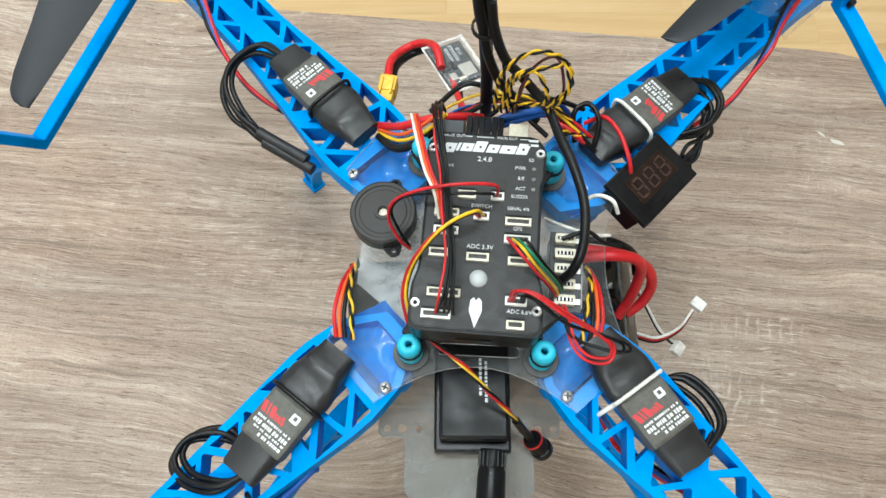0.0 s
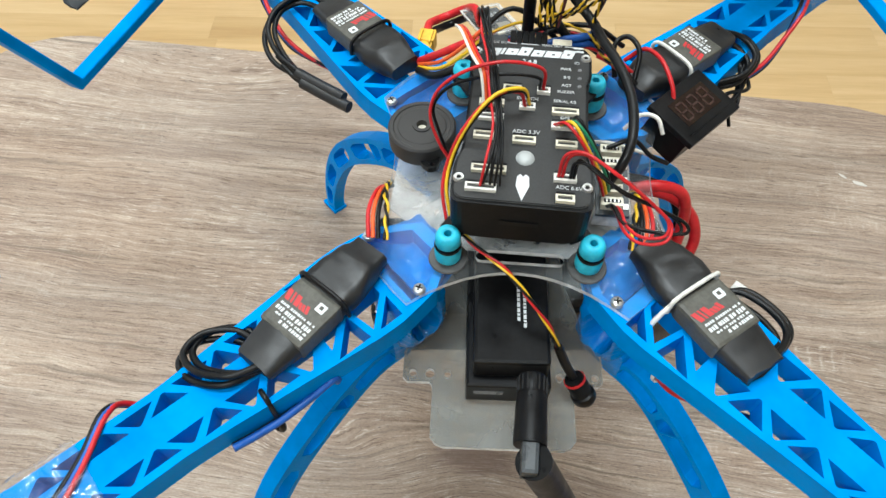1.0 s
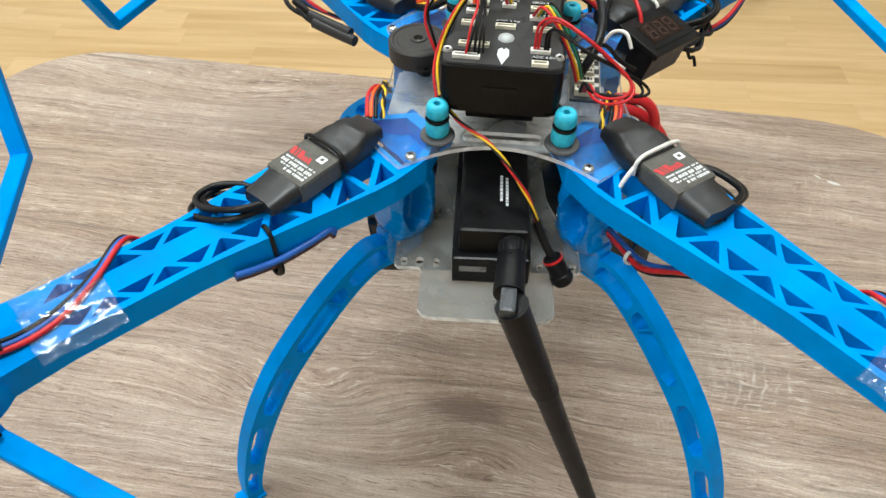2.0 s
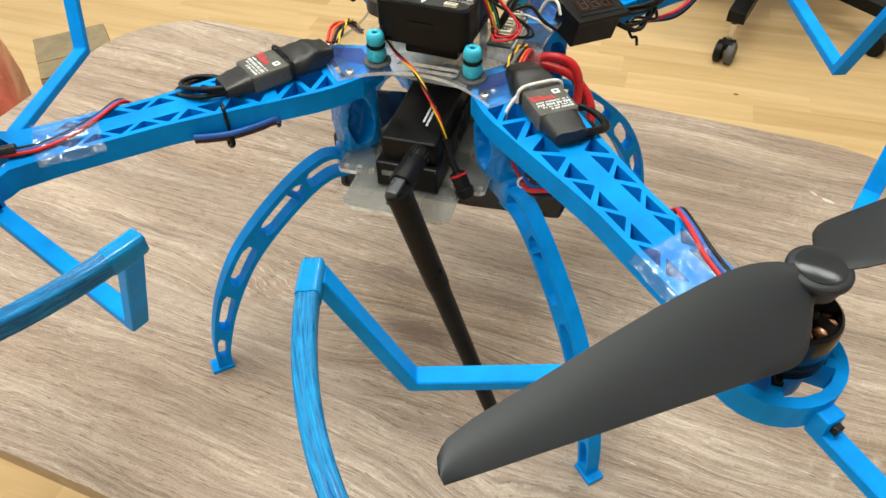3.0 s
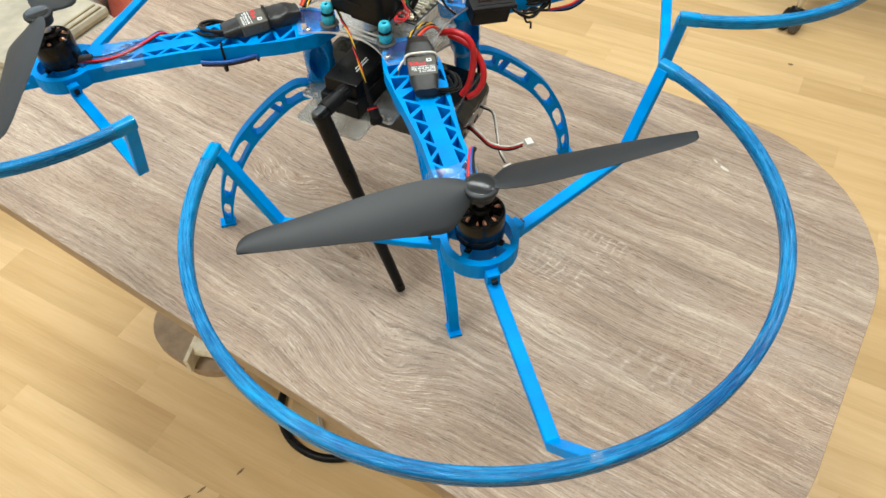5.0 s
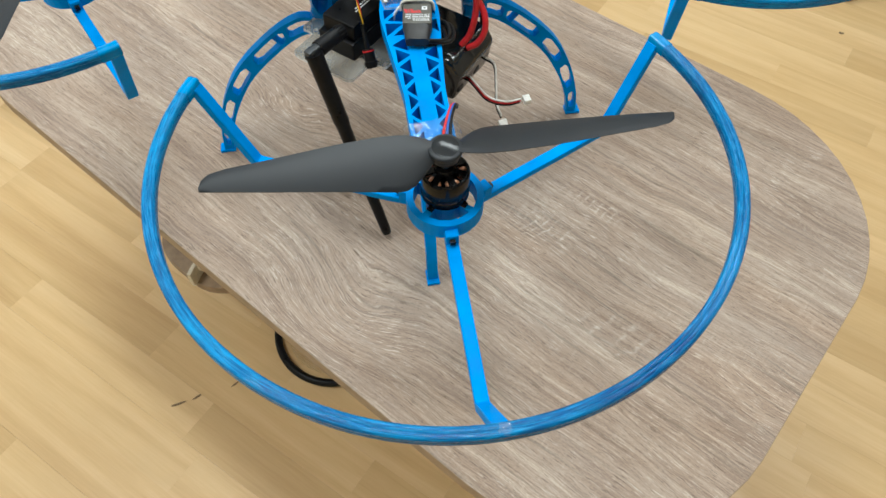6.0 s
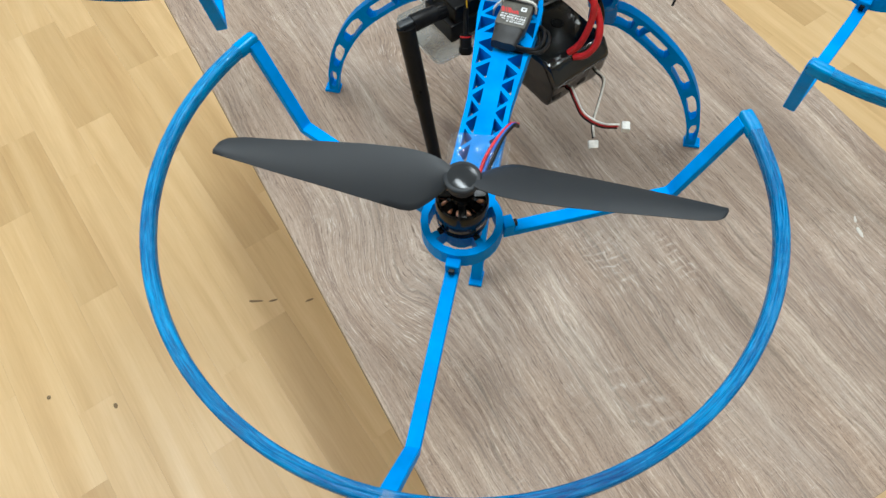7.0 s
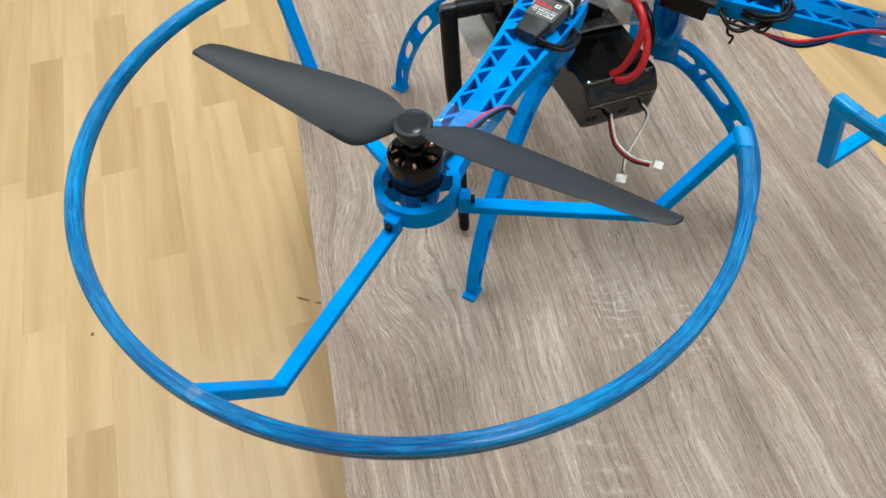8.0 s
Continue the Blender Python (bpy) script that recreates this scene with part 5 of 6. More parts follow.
# ---- battery ----
def battery():
    t = thing("battery_pack", at_angle(6, 0.0035, -0.0100, 0.0), "black taped lithium battery pack slung under the frame", "battery")
    bm = boxed((0.1450, 0.0560, 0.0420), (0, 0, 0.1305), 0.0035)
    bmesh.ops.subdivide_edges(bm, edges=[e for e in bm.edges if e.calc_length() > 0.03], cuts=14, use_grid_fill=True)
    for v in bm.verts:
        n3 = noise.noise(v.co * 70)
        if v.co.x > 0.055:
            v.co.x += float(np.interp(v.co.z, (0.1095, 0.134, 0.139, 0.1515), (-0.0020, 0.0030, 0.0030, -0.0050)))
        v.co += Vector((0.0010 * n3, 0.0010 * noise.noise(v.co * 60 + Vector((4, 4, 4))), 0.0007 * noise.noise(v.co * 110)))
    smooth(part("pack", bm, BATT, t, "pack wrapped in glossy black tape"), 35)
    smooth(part("end_dent", lathe([(0, 0.1518), (0.0036, 0.1518), (0.0042, 0.1524), (0.0048, 0.1518), (0.0048, 0.1505), (0, 0.1505)], 20, m=Matrix.Translation((0.036, 0.007, 0))), GLOSSBLACK, t), 40)
    # rim strand stands in for the edge highlight; the other two are film folds
    rim = [(0.0672, -0.0255 + 0.0051 * k, 0.1512 + 0.0004 * noise.noise(Vector((k * 0.9, 2, 1)))) for k in range(11)]
    fold = [(0.0758 + 0.0005 * noise.noise(Vector((k * 0.8, 5, 3))), -0.0260 + 0.0052 * k, 0.1365 + 0.0010 * noise.noise(Vector((k * 0.7, 8, 2)))) for k in range(11)]
    low_fold = [(0.0730, -0.0240 + 0.0048 * k, 0.1240 + 0.0022 * noise.noise(Vector((k * 0.6, 1, 7)))) for k in range(11)]
    for line, r in ((rim, 0.0008), (fold, 0.0007), (low_fold, 0.0005)):
        wire("film_fold_glint", line, r, WRAP, t, "shiny film fold, along the top edge a painted-in highlight")
    for y in (-0.022, 0.004):
        part("cable_clip", boxed((0.0050, 0.0090, 0.0070), (0.0715, y, 0.1225), 0.0015), GLOSSBLACK, t, "moulded lead outlet")
    inv = t.matrix_basis.inverted()
    w = lambda pts: [inv @ Vector(p) for p in pts]
    wire("power_lead", w([(0.0400, 0.0040, 0.194), (0.0540, 0.0045, 0.199), (0.0655, 0.0050, 0.1965), (0.0710, 0.0040, 0.188), (0.0725, 0.0010, 0.174), (0.0715, -0.0040, 0.160), (0.0680, -0.0100, 0.1515)]), 0.0026, RED, t, "thick red power lead", sides=10)
    wire("power_lead", w([(0.0450, 0.0100, 0.190), (0.0640, 0.0095, 0.187), (0.0765, 0.0075, 0.177), (0.0815, 0.0030, 0.165), (0.0790, -0.0030, 0.155), (0.0725, -0.0080, 0.150)]), 0.0026, RED, t, "thick red power lead", sides=10)
    wire("power_lead", w([(0.0420, 0.0160, 0.190), (0.0590, 0.0155, 0.187), (0.0700, 0.0140, 0.177), (0.0745, 0.0090, 0.164)]), 0.0022, WIREBLACK, t, "thick black power lead", sides=10)
    # balance leads with white plugs
    for pts, end in (([(0.0735, -0.0080, 0.1200), (0.0860, -0.0110, 0.1170), (0.0980, -0.0105, 0.1100), (0.1110, -0.0030, 0.1065), (0.1190, 0.0080, 0.1060)], (0.1225, 0.0125, 0.1060)), ([(0.0740, 0.0160, 0.1220), (0.0830, 0.0180, 0.1180), (0.0920, 0.0090, 0.1090), (0.1020, -0.0030, 0.0990), (0.1110, -0.0080, 0.0930)], (0.1145, -0.0100, 0.0905))):
        d = (Vector(end) - Vector(pts[-1])).normalized()
        for k, mat in enumerate((WHITE, RED, WIREBLACK) if pts[0][1] < 0 else (WHITE, WIREBLACK)):
            wire("balance_lead", w([Vector(p) + Vector((0, 0.0008, 0.0015)) * (1 - k) for p in pts]), 0.00085, mat, t)
        plug = boxed((0.0062, 0.0078, 0.0046), (0, 0, 0), 0.0006)
        mm = inv @ Matrix.Translation(end) @ d.to_track_quat("X", "Z").to_matrix().to_4x4()
        bmesh.ops.transform(plug, verts=plug.verts, matrix=mm)
        part("balance_plug", plug, WHITE, t, "white balance plug")
    return t


battery()


# ---- power module board with its plug ----
def power_module():
    t = thing("power_module", Matrix.Translation((-0.0060, -0.0035, 0)), "small power board in clear shrink wrap with a yellow plug", "power module")
    m = pose(-0.0155, 0.1030, 0.2010, 8, 6, 122)
    part("board", boxed((0.0250, 0.0180, 0.0020), (0, 0, 0), 0.0003, m), PCB, t, "dark circuit board")
    part("wrap", boxed((0.0290, 0.0205, 0.0055), (0, 0, 0.0005), 0.0020, m), WRAP, t, "clear shrink wrap")
    for k, (x, y, a, b) in enumerate(((-0.0085, 0.0050, 0.0045, 0.0034), (-0.0015, 0.0055, 0.0042, 0.0030), (0.0050, 0.0060, 0.0048, 0.0032), (-0.0070, -0.0035, 0.0080, 0.0070), (-0.0110, 0.0010, 0.0016, 0.0040), (-0.0030, 0.0020, 0.0028, 0.0020), (0.0005, 0.0020, 0.0020, 0.0020))):
        part("chip", boxed((a, b, 0.0016 if k == 3 else 0.0011), (x, y, 0.0015), 0.0002, m), (SOLDER, BLACK, SOLDER, SOLDER, CREAM, BLACK, BLACK)[k], t)
    for text, y in (("POWER", 0.0002), ("MODULE", -0.0026), ("V1.0", -0.0054)):
        lettering("board_print", text, 0.0027, m @ Matrix.Translation((0.0058, y, 0.00108)), INK, t)
    for x, y, a, b in ((0, 0.0104, 0.030, 0.0010), (0, -0.0112, 0.032, 0.0022), (0.0150, 0, 0.0016, 0.0215), (-0.0158, 0, 0.0030, 0.0210)):
        part("wrap_seam", boxed((a, b, 0.0006), (x, y, 0.0006), 0.0002, m), FILM, t, "pale seam of the clear wrap")
    loop = [Vector(p) for p in ((-0.0215, 0.0965, 0.2055), (-0.0250, 0.1085, 0.2045), (-0.0315, 0.1170, 0.1965), (-0.0390, 0.1195, 0.1905), (-0.0455, 0.1140, 0.1910), (-0.0482, 0.1050, 0.1955), (-0.0480, 0.0930, 0.1985))]
    wire("lead", [p + Vector((0, 0, 0.0010)) for p in loop], 0.0021, RED, t, "thick red lead", sides=10)
    wire("lead", [p + Vector((0.0020, -0.0010, -0.0032)) for p in loop], 0.0020, WIREBLACK, t, "thick black lead", sides=10)
    mm = pose(-0.0475, 0.0875, 0.1985, -90, 0, -6)
    part("plug", boxed((0.0084, 0.0100, 0.0086), (0, 0, 0.0020), 0.0010, mm), XT, t, "yellow power plug")
    part("plug_nose", boxed((0.0076, 0.0088, 0.0060), (0.0, 0, -0.0050), 0.0012, mm), XT, t)
    for q in (-1, 1):
        part("plug_rib", boxed((0.0009, 0.0016, 0.0090), (0.0026 * q, -0.0054, 0.0), 0.0003, mm), XT, t)
    wire("lead", [(-0.0162, 0.0935, 0.2025), (-0.0125, 0.0820, 0.2060), (-0.0080, 0.0680, 0.2140), (-0.0040, 0.0580, 0.2200)], 0.0016, RED, t, "thick red lead", sides=10)
    wire("lead", [(-0.0130, 0.0950, 0.1985), (-0.0110, 0.0820, 0.1990), (-0.0090, 0.0660, 0.2060), (-0.0080, 0.0560, 0.2140)], 0.0016, WIREBLACK, t, "thick black lead", sides=10)
    return t


power_module()


# ---- mast with cables ----
def mast():
    t = thing("aerial_mast", Matrix(), "thin black upright mast with cables tied to it", "mast")
    smooth(part("pole", tube(bmesh.new(), [Vector((-0.0040, 0.0640, 0.1560)), Vector((-0.0050, 0.0620, 0.25)), Vector((-0.0125, 0.0590, 0.38)), Vector((-0.0155, 0.0560, 0.47))], 0.0027, 14), BLACK, t, "black rod"), 60)
    wire("cable", [(0.0180, 0.0560, 0.2250), (0.0090, 0.0590, 0.2350), (0.0010, 0.0575, 0.2500), (-0.0045, 0.0565, 0.2680), (-0.0075, 0.0575, 0.2850), (-0.0100, 0.0570, 0.3050), (-0.0145, 0.0550, 0.3800), (-0.0175, 0.0520, 0.4700)], 0.0020, WIREBLACK, t, "black cable along the rod", sides=10)
    smooth(part("tie", lathe([(0.0042, -0.0009), (0.0050, -0.0009), (0.0052, 0), (0.0050, 0.0009), (0.0042, 0.0009), (0.0042, -0.0009)], 20, m=Matrix.Translation((-0.0068, 0.0595, 0.283)) @ pose(0, 0, 0, 8, 4, 0)), WIREBLACK, t, "black cable tie"), 50)
    wire("tie_tail", [(-0.0020, 0.0580, 0.2830), (0.0005, 0.0560, 0.2720), (0.0020, 0.0540, 0.2580)], 0.00068, WIREBLACK, t)
    return t


mast()


# ---- wiring ----
def harness(name, label, category="cable"):
    return thing(name, Matrix(), label, category)


def wiring():
    t = harness("buzzer_cable", "red and black buzzer lead arching over the flight controller")
    wire("red_lead", [(0.0020, 0.0090, 0.2465), (0.0005, 0.0085, 0.2570), (-0.0140, 0.0055, 0.2620), (-0.0280, 0.0045, 0.2570), (-0.0380, 0.0040, 0.2470), (-0.0410, 0.0010, 0.2360), (-0.0370, -0.0040, 0.2260), (-0.0330, -0.0050, 0.2180)], 0.00068, RED, t)
    wire("black_lead", [(0.0005, 0.0090, 0.2465), (-0.0010, 0.0055, 0.2555), (-0.0160, 0.0040, 0.2570), (-0.0330, 0.0060, 0.2480), (-0.0400, 0.0040, 0.2380), (-0.0370, -0.0010, 0.2280), (-0.0330, -0.0040, 0.2180)], 0.00068, WIREBLACK, t)
    t = harness("switch_cable", "yellow and red lead running down to a small black button", "cable")
    y = [(-0.0030, 0.0005, 0.2465), (-0.0060, -0.0025, 0.2570), (-0.0150, -0.0090, 0.2605), (-0.0230, -0.0150, 0.2540), (-0.0290, -0.0210, 0.2430), (-0.0315, -0.0290, 0.2320), (-0.0290, -0.0380, 0.2220)]
    wire("yellow_lead", y, 0.0007, YELLOW, t)
    wire("red_lead", [Vector(p) + Vector((-0.0014, -0.0006, -0.0012)) for p in y], 0.00068, RED, t)
    wire("black_lead", [Vector(p) + Vector((0.0002, 0.0004, -0.0017)) for p in y], 0.00068, WIREBLACK, t)
    low = [(-0.0290, -0.0380, 0.2210), (-0.0190, -0.0440, 0.2145), (-0.0070, -0.0520, 0.2120), (0.0030, -0.0600, 0.2060), (0.0115, -0.0655, 0.1960), (0.0168, -0.0690, 0.1850)]
    twisted("lead", low, 0.00055, (YELLOW, RED, WIREBLACK), t, 0.030)
    wire("sheath", [(0.0168, -0.0690, 0.1850), (0.0210, -0.0720, 0.1760), (0.0252, -0.0745, 0.1690)], 0.0019, WIREBLACK, t, sides=10)
    d = (Vector((0.0315, -0.0785, 0.1585)) - Vector((0.0252, -0.0745, 0.1690))).normalized()
    mm = Matrix.Translation((0.0252, -0.0745, 0.1690)) @ d.to_track_quat("Z", "X").to_matrix().to_4x4()
    smooth(part("button_body", lathe([(0, 0), (0.0040, 0), (0.0044, 0.0010), (0.0044, 0.0090), (0.0052, 0.0096), (0.0052, 0.0125), (0.0040, 0.0145), (0, 0.0150)], 18, m=mm), BLACK, t, "small black push button"), 40)
    smooth(part("red_band", lathe([(0.0040, 0.0008), (0.0046, 0.0008), (0.0046, 0.0020), (0.0040, 0.0020)], 18, m=mm), RED, t), 40)
    t = harness("ribbon_cable", "flat bundle of one red and five black leads crossing the controller")
    for k in range(6):
        s, up2 = 0.0007 * k, 0.0007 * (k % 2)
        pts = [(-0.0185 + 0.0013 * k, -0.0392, 0.2465), (-0.0170 + 0.0011 * k, -0.0355, 0.2560 + up2), (-0.0158 + s, -0.0210, 0.2570 + up2), (-0.0180 + s, -0.0040, 0.2575 + up2), (-0.0207 + s, 0.0120, 0.2580 + up2), (-0.0232 + s, 0.0260, 0.2585 + up2), (-0.0252 + s, 0.0370, 0.2590 + up2), (-0.0262 + s, 0.0450, 0.2520 + up2), (-0.0250 + s, 0.0480, 0.2420)]
        wire("lead", pts, 0.00050, RED if k == 0 else WIREBLACK, t, jitter=0.0007)
    t = harness("telemetry_cable", "white red and orange lead plugged into the controller")
    for k, mat in enumerate((WHITE, ORANGE, RED)):
        wire("lead", [(-0.0350 + 0.0012 * k, 0.0440, 0.2450), (-0.0315 + 0.0012 * k, 0.0300, 0.2540), (-0.0265 + 0.0012 * k, 0.0130, 0.2585), (-0.0220 + 0.0011 * k, 0.0040, 0.2575), (-0.0200 + 0.0011 * k, -0.0020, 0.2465)], 0.0006, mat, t)
    t = harness("gps_cable", "multicoloured GPS lead from the controller to the port board")
    for k, mat in enumerate((RED, YELLOW, GREEN, WIREBLACK)):
        o = Vector((0.0011, 0.0012, 0.0)) * (k - 1.5)
        wire("lead", [Vector((0.0070 + 0.0018 * k, -0.0085, 0.2465)), Vector((0.0125, -0.0150, 0.2550)) + o, Vector((0.0190, -0.0200, 0.2490)) + o, Vector((0.0265, -0.0215, 0.2350)) + o, Vector((0.0290, -0.0225, 0.2260)) + o], 0.00062, mat, t, jitter=0.0005)
    t = harness("power_sense_cable", "red and black lead looping from the controller to the port board")
    wire("red_lead", [(0.0085, -0.0330, 0.2465), (0.0095, -0.0325, 0.2570), (0.0160, -0.0345, 0.2610), (0.0280, -0.0405, 0.2570), (0.0390, -0.0435, 0.2495), (0.0460, -0.0470, 0.2440), (0.0455, -0.0505, 0.2400), (0.0390, -0.0495, 0.2370), (0.0345, -0.0440, 0.2345), (0.0325, -0.0350, 0.2325), (0.0318, -0.0265, 0.2230)], 0.00062, RED, t)
    wire("red_lead", [(0.0098, -0.0330, 0.2465), (0.0110, -0.0322, 0.2560), (0.0170, -0.0335, 0.2590), (0.0290, -0.0390, 0.2550), (0.0400, -0.0425, 0.2470), (0.0475, -0.0465, 0.2420), (0.0460, -0.0520, 0.2390), (0.0385, -0.0510, 0.2355), (0.0335, -0.0450, 0.2335), (0.0310, -0.0350, 0.2315), (0.0308, -0.0265, 0.2230)], 0.00062, RED, t)
    for k in range(2):
        wire("black_lead", [(0.0120 + 0.0014 * k, -0.0330, 0.2465), (0.0130 + 0.0014 * k, -0.0330, 0.2550), (0.0190, -0.0365, 0.2560 - 0.001 * k), (0.0290, -0.0415, 0.2515), (0.0420, -0.0440, 0.2460), (0.0500 + 0.003 * k, -0.0450, 0.2410), (0.0500 + 0.003 * k, -0.0475, 0.2380), (0.0410, -0.0460, 0.2355), (0.0335, -0.0420, 0.2335), (0.0300, -0.0330, 0.2315), (0.0295, -0.0265, 0.2230)], 0.00062, WIREBLACK, t, jitter=0.0006)
    t = harness("gps_trunk_cable", "thick black sheathed cable curving beside the controller")
    wire("sheath", [(-0.0050, 0.0570, 0.3000), (-0.0030, 0.0562, 0.2850), (0.0020, 0.0562, 0.2680), (0.0100, 0.0560, 0.2560), (0.0205, 0.0480, 0.2480), (0.0250, 0.0370, 0.2475), (0.0310, 0.0240, 0.2470), (0.0360, 0.0090, 0.2440), (0.0365, -0.0060, 0.2400), (0.0335, -0.0150, 0.2340), (0.0290, -0.0175, 0.2240)], 0.0020, WIREBLACK, t, sides=10)
    t = harness("servo_cable_loops", "tangled yellow and black twisted servo leads standing up in loops")
    for pts in (
        [(-0.0010, 0.0480, 0.2440), (-0.0030, 0.0470, 0.2600), (-0.0020, 0.0400, 0.2800), (0.0040, 0.0380, 0.2930), (0.0110, 0.0380, 0.2960), (0.0185, 0.0390, 0.2900), (0.0215, 0.0350, 0.2800), (0.0180, 0.0370, 0.2650), (0.0110, 0.0480, 0.2500), (0.0040, 0.0560, 0.2400)],
        [(0.0015, 0.0480, 0.2440), (0.0010, 0.0490, 0.2600), (0.0030, 0.0420, 0.2760), (0.0090, 0.0400, 0.2820), (0.0140, 0.0360, 0.2760), (0.0140, 0.0380, 0.2640), (0.0080, 0.0470, 0.2510), (-0.0010, 0.0560, 0.2420)],
        [(0.0040, 0.0480, 0.2440), (0.0020, 0.0460, 0.2630), (0.0060, 0.0390, 0.2820), (0.0150, 0.0380, 0.2880), (0.0210, 0.0430, 0.2820), (0.0230, 0.0400, 0.2730), (0.0200, 0.0430, 0.2600), (0.0215, 0.0470, 0.2440), (0.0290, 0.0500, 0.2280), (0.0400, 0.0520, 0.2200)],
        [(0.0060, 0.0480, 0.2440), (0.0080, 0.0520, 0.2560), (0.0140, 0.0560, 0.2500), (0.0220, 0.0580, 0.2380), (0.0330, 0.0560, 0.2260)],
    ):
        twisted("lead", [Vector(p) + Vector((0.0028, 0.0008, 0.0025)) * min(1, max(0, (p[2] - 0.244) / 0.02)) for p in pts], 0.00050, (YELLOW, WIREBLACK), t, 0.0098)
    wire("lead", [(0.0070, 0.0480, 0.2440), (0.0110, 0.0500, 0.2700), (0.0190, 0.0460, 0.2860), (0.0235, 0.0420, 0.2740), (0.0230, 0.0460, 0.2580), (0.0200, 0.0520, 0.2420)], 0.0006, MAROON, t, "thin maroon lead")
    for dz in (0.0, 0.0034):
        wire("blue_lead", [(-0.0040, 0.0510, 0.2240 + dz), (0.0060, 0.0530 + dz * 0.4, 0.2270 + dz), (0.0170, 0.0570, 0.2280 + dz), (0.0260, 0.0610 + dz * 0.5, 0.2250 + dz), (0.0340, 0.0630, 0.2170)], 0.0017, WIREBLUE, t, "thick blue lead", sides=9)
    t = harness("loose_leads", "thin red, blue and black leads tangled behind the controller")
    rl = random.Random(5)
    for k, mat in enumerate((WIREBLACK, WIREBLUE, RED, WIREBLACK, WIREBLACK, YELLOW, RED, WIREBLACK)):
        x0, x1 = rl.uniform(-0.030, -0.005), rl.uniform(0.018, 0.046)
        y0, y1, z0 = rl.uniform(0.050, 0.056), rl.uniform(0.046, 0.066), rl.uniform(0.216, 0.232)
        wire("lead", [(x0, y0, z0), (x0 * 0.6 + x1 * 0.4 - 0.004, 0.060 + 0.004 * rl.random(), z0 + rl.uniform(0.002, 0.012)), (x0 * 0.3 + x1 * 0.7, 0.058 + 0.006 * rl.random(), z0 + rl.uniform(-0.004, 0.008)), (x1, y1, z0 - 0.006)], rl.choice((0.0007, 0.0009, 0.0012)), mat, t)
    t = harness("power_cables", "red orange and yellow leads from a speed controller to the board")
    wire("red_lead", [(-0.0530, 0.0560, 0.2130), (-0.0420, 0.0500, 0.2240), (-0.0280, 0.0500, 0.2320), (-0.0160, 0.0530, 0.2300), (-0.0060, 0.0560, 0.2250)], 0.0018, RED, t, sides=9)
    wire("orange_lead", [(-0.0530, 0.0540, 0.2130), (-0.0420, 0.0470, 0.2220), (-0.0320, 0.0460, 0.2320), (-0.0230, 0.0480, 0.2420)], 0.0009, ORANGE, t)
    wire("yellow_lead", [(-0.0530, 0.0530, 0.2120), (-0.0420, 0.0450, 0.2200), (-0.0310, 0.0440, 0.2300), (-0.0210, 0.0480, 0.2400)], 0.0009, YELLOW, t)
    wire("black_lead", [(-0.0530, 0.0510, 0.2120), (-0.0440, 0.0420, 0.2180), (-0.0340, 0.0420, 0.2240), (-0.0230, 0.0500, 0.2280)], 0.0018, WIREBLACK, t, sides=9)
    for sgn, base in ((-1, (-0.0575, -0.0440, 0.2140)), (1, (0.0440, -0.0395, 0.2140))):
        t = harness("signal_cable", "red, black and yellow leads bending from a speed controller")
        bx, by, bz = base
        for k, (mat, r) in enumerate(((RED, 0.00085), (ORANGE, 0.00085), (WIREBLACK, 0.00090))):
            o = sgn * (0.0028 - 0.0019 * k)
            wire("lead", [(bx + o, by, bz), (bx + o + sgn * 0.0012, by + 0.0100, bz + 0.0040 - 0.0006 * k), (bx + o * 0.8 + sgn * 0.0010, by + 0.0240, bz - 0.0010), (bx + o * 0.6, by + 0.0360, bz - 0.0130)], r, mat, t)
        twisted("lead", [(bx - sgn * 0.0042, by - 0.001, bz + 0.001), (bx - sgn * 0.0030, by + 0.0110, bz + 0.0045), (bx - sgn * 0.0005, by + 0.0240, bz + 0.0010), (bx, by + 0.0380, bz - 0.0130)], 0.00062, (YELLOW, WIREBLACK), t, 0.012)
    t = harness("display_cable", "red and black leads of the voltage display")
    wire("red_lead", [(0.0400, 0.0600, 0.2180), (0.0470, 0.0590, 0.2260), (0.0530, 0.0500, 0.2290), (0.0580, 0.0390, 0.2250), (0.0600, 0.0330, 0.2180)], 0.0010, RED, t)
    wire("black_lead", [(0.0360, 0.0520, 0.2150), (0.0340, 0.0600, 0.2260), (0.0400, 0.0640, 0.2280), (0.0450, 0.0570, 0.2260), (0.0440, 0.0480, 0.2180)], 0.0012, WIREBLACK, t)
    wire("red_lead", [(0.0270, 0.0560, 0.2240), (0.0330, 0.0530, 0.2230), (0.0400, 0.0500, 0.2190)], 0.0017, RED, t, sides=9)
    t = harness("white_cable_ties", "loose ends of white cable ties by the display", "cable tie")
    wire("tie_end", [(0.0400, 0.0240, 0.2120), (0.0450, 0.0230, 0.2220), (0.0510, 0.0200, 0.2240), (0.0545, 0.0170, 0.2180)], 0.0009, WHITE, t)
    wire("tie_end", [(0.0240, 0.0150, 0.2120), (0.0320, 0.0090, 0.2190), (0.0430, 0.0060, 0.2190), (0.0520, 0.0090, 0.2120)], 0.0008, WHITE, t)
    wire("tie_end", [(0.0300, 0.0010, 0.2250), (0.0400, 0.0040, 0.2270), (0.0480, 0.0020, 0.2210), (0.0560, 0.0030, 0.2160)], 0.0010, WIREBLACK, t)
    t = harness("strap_tie", "white cable tie running from the speed controller into the arm", "cable tie")
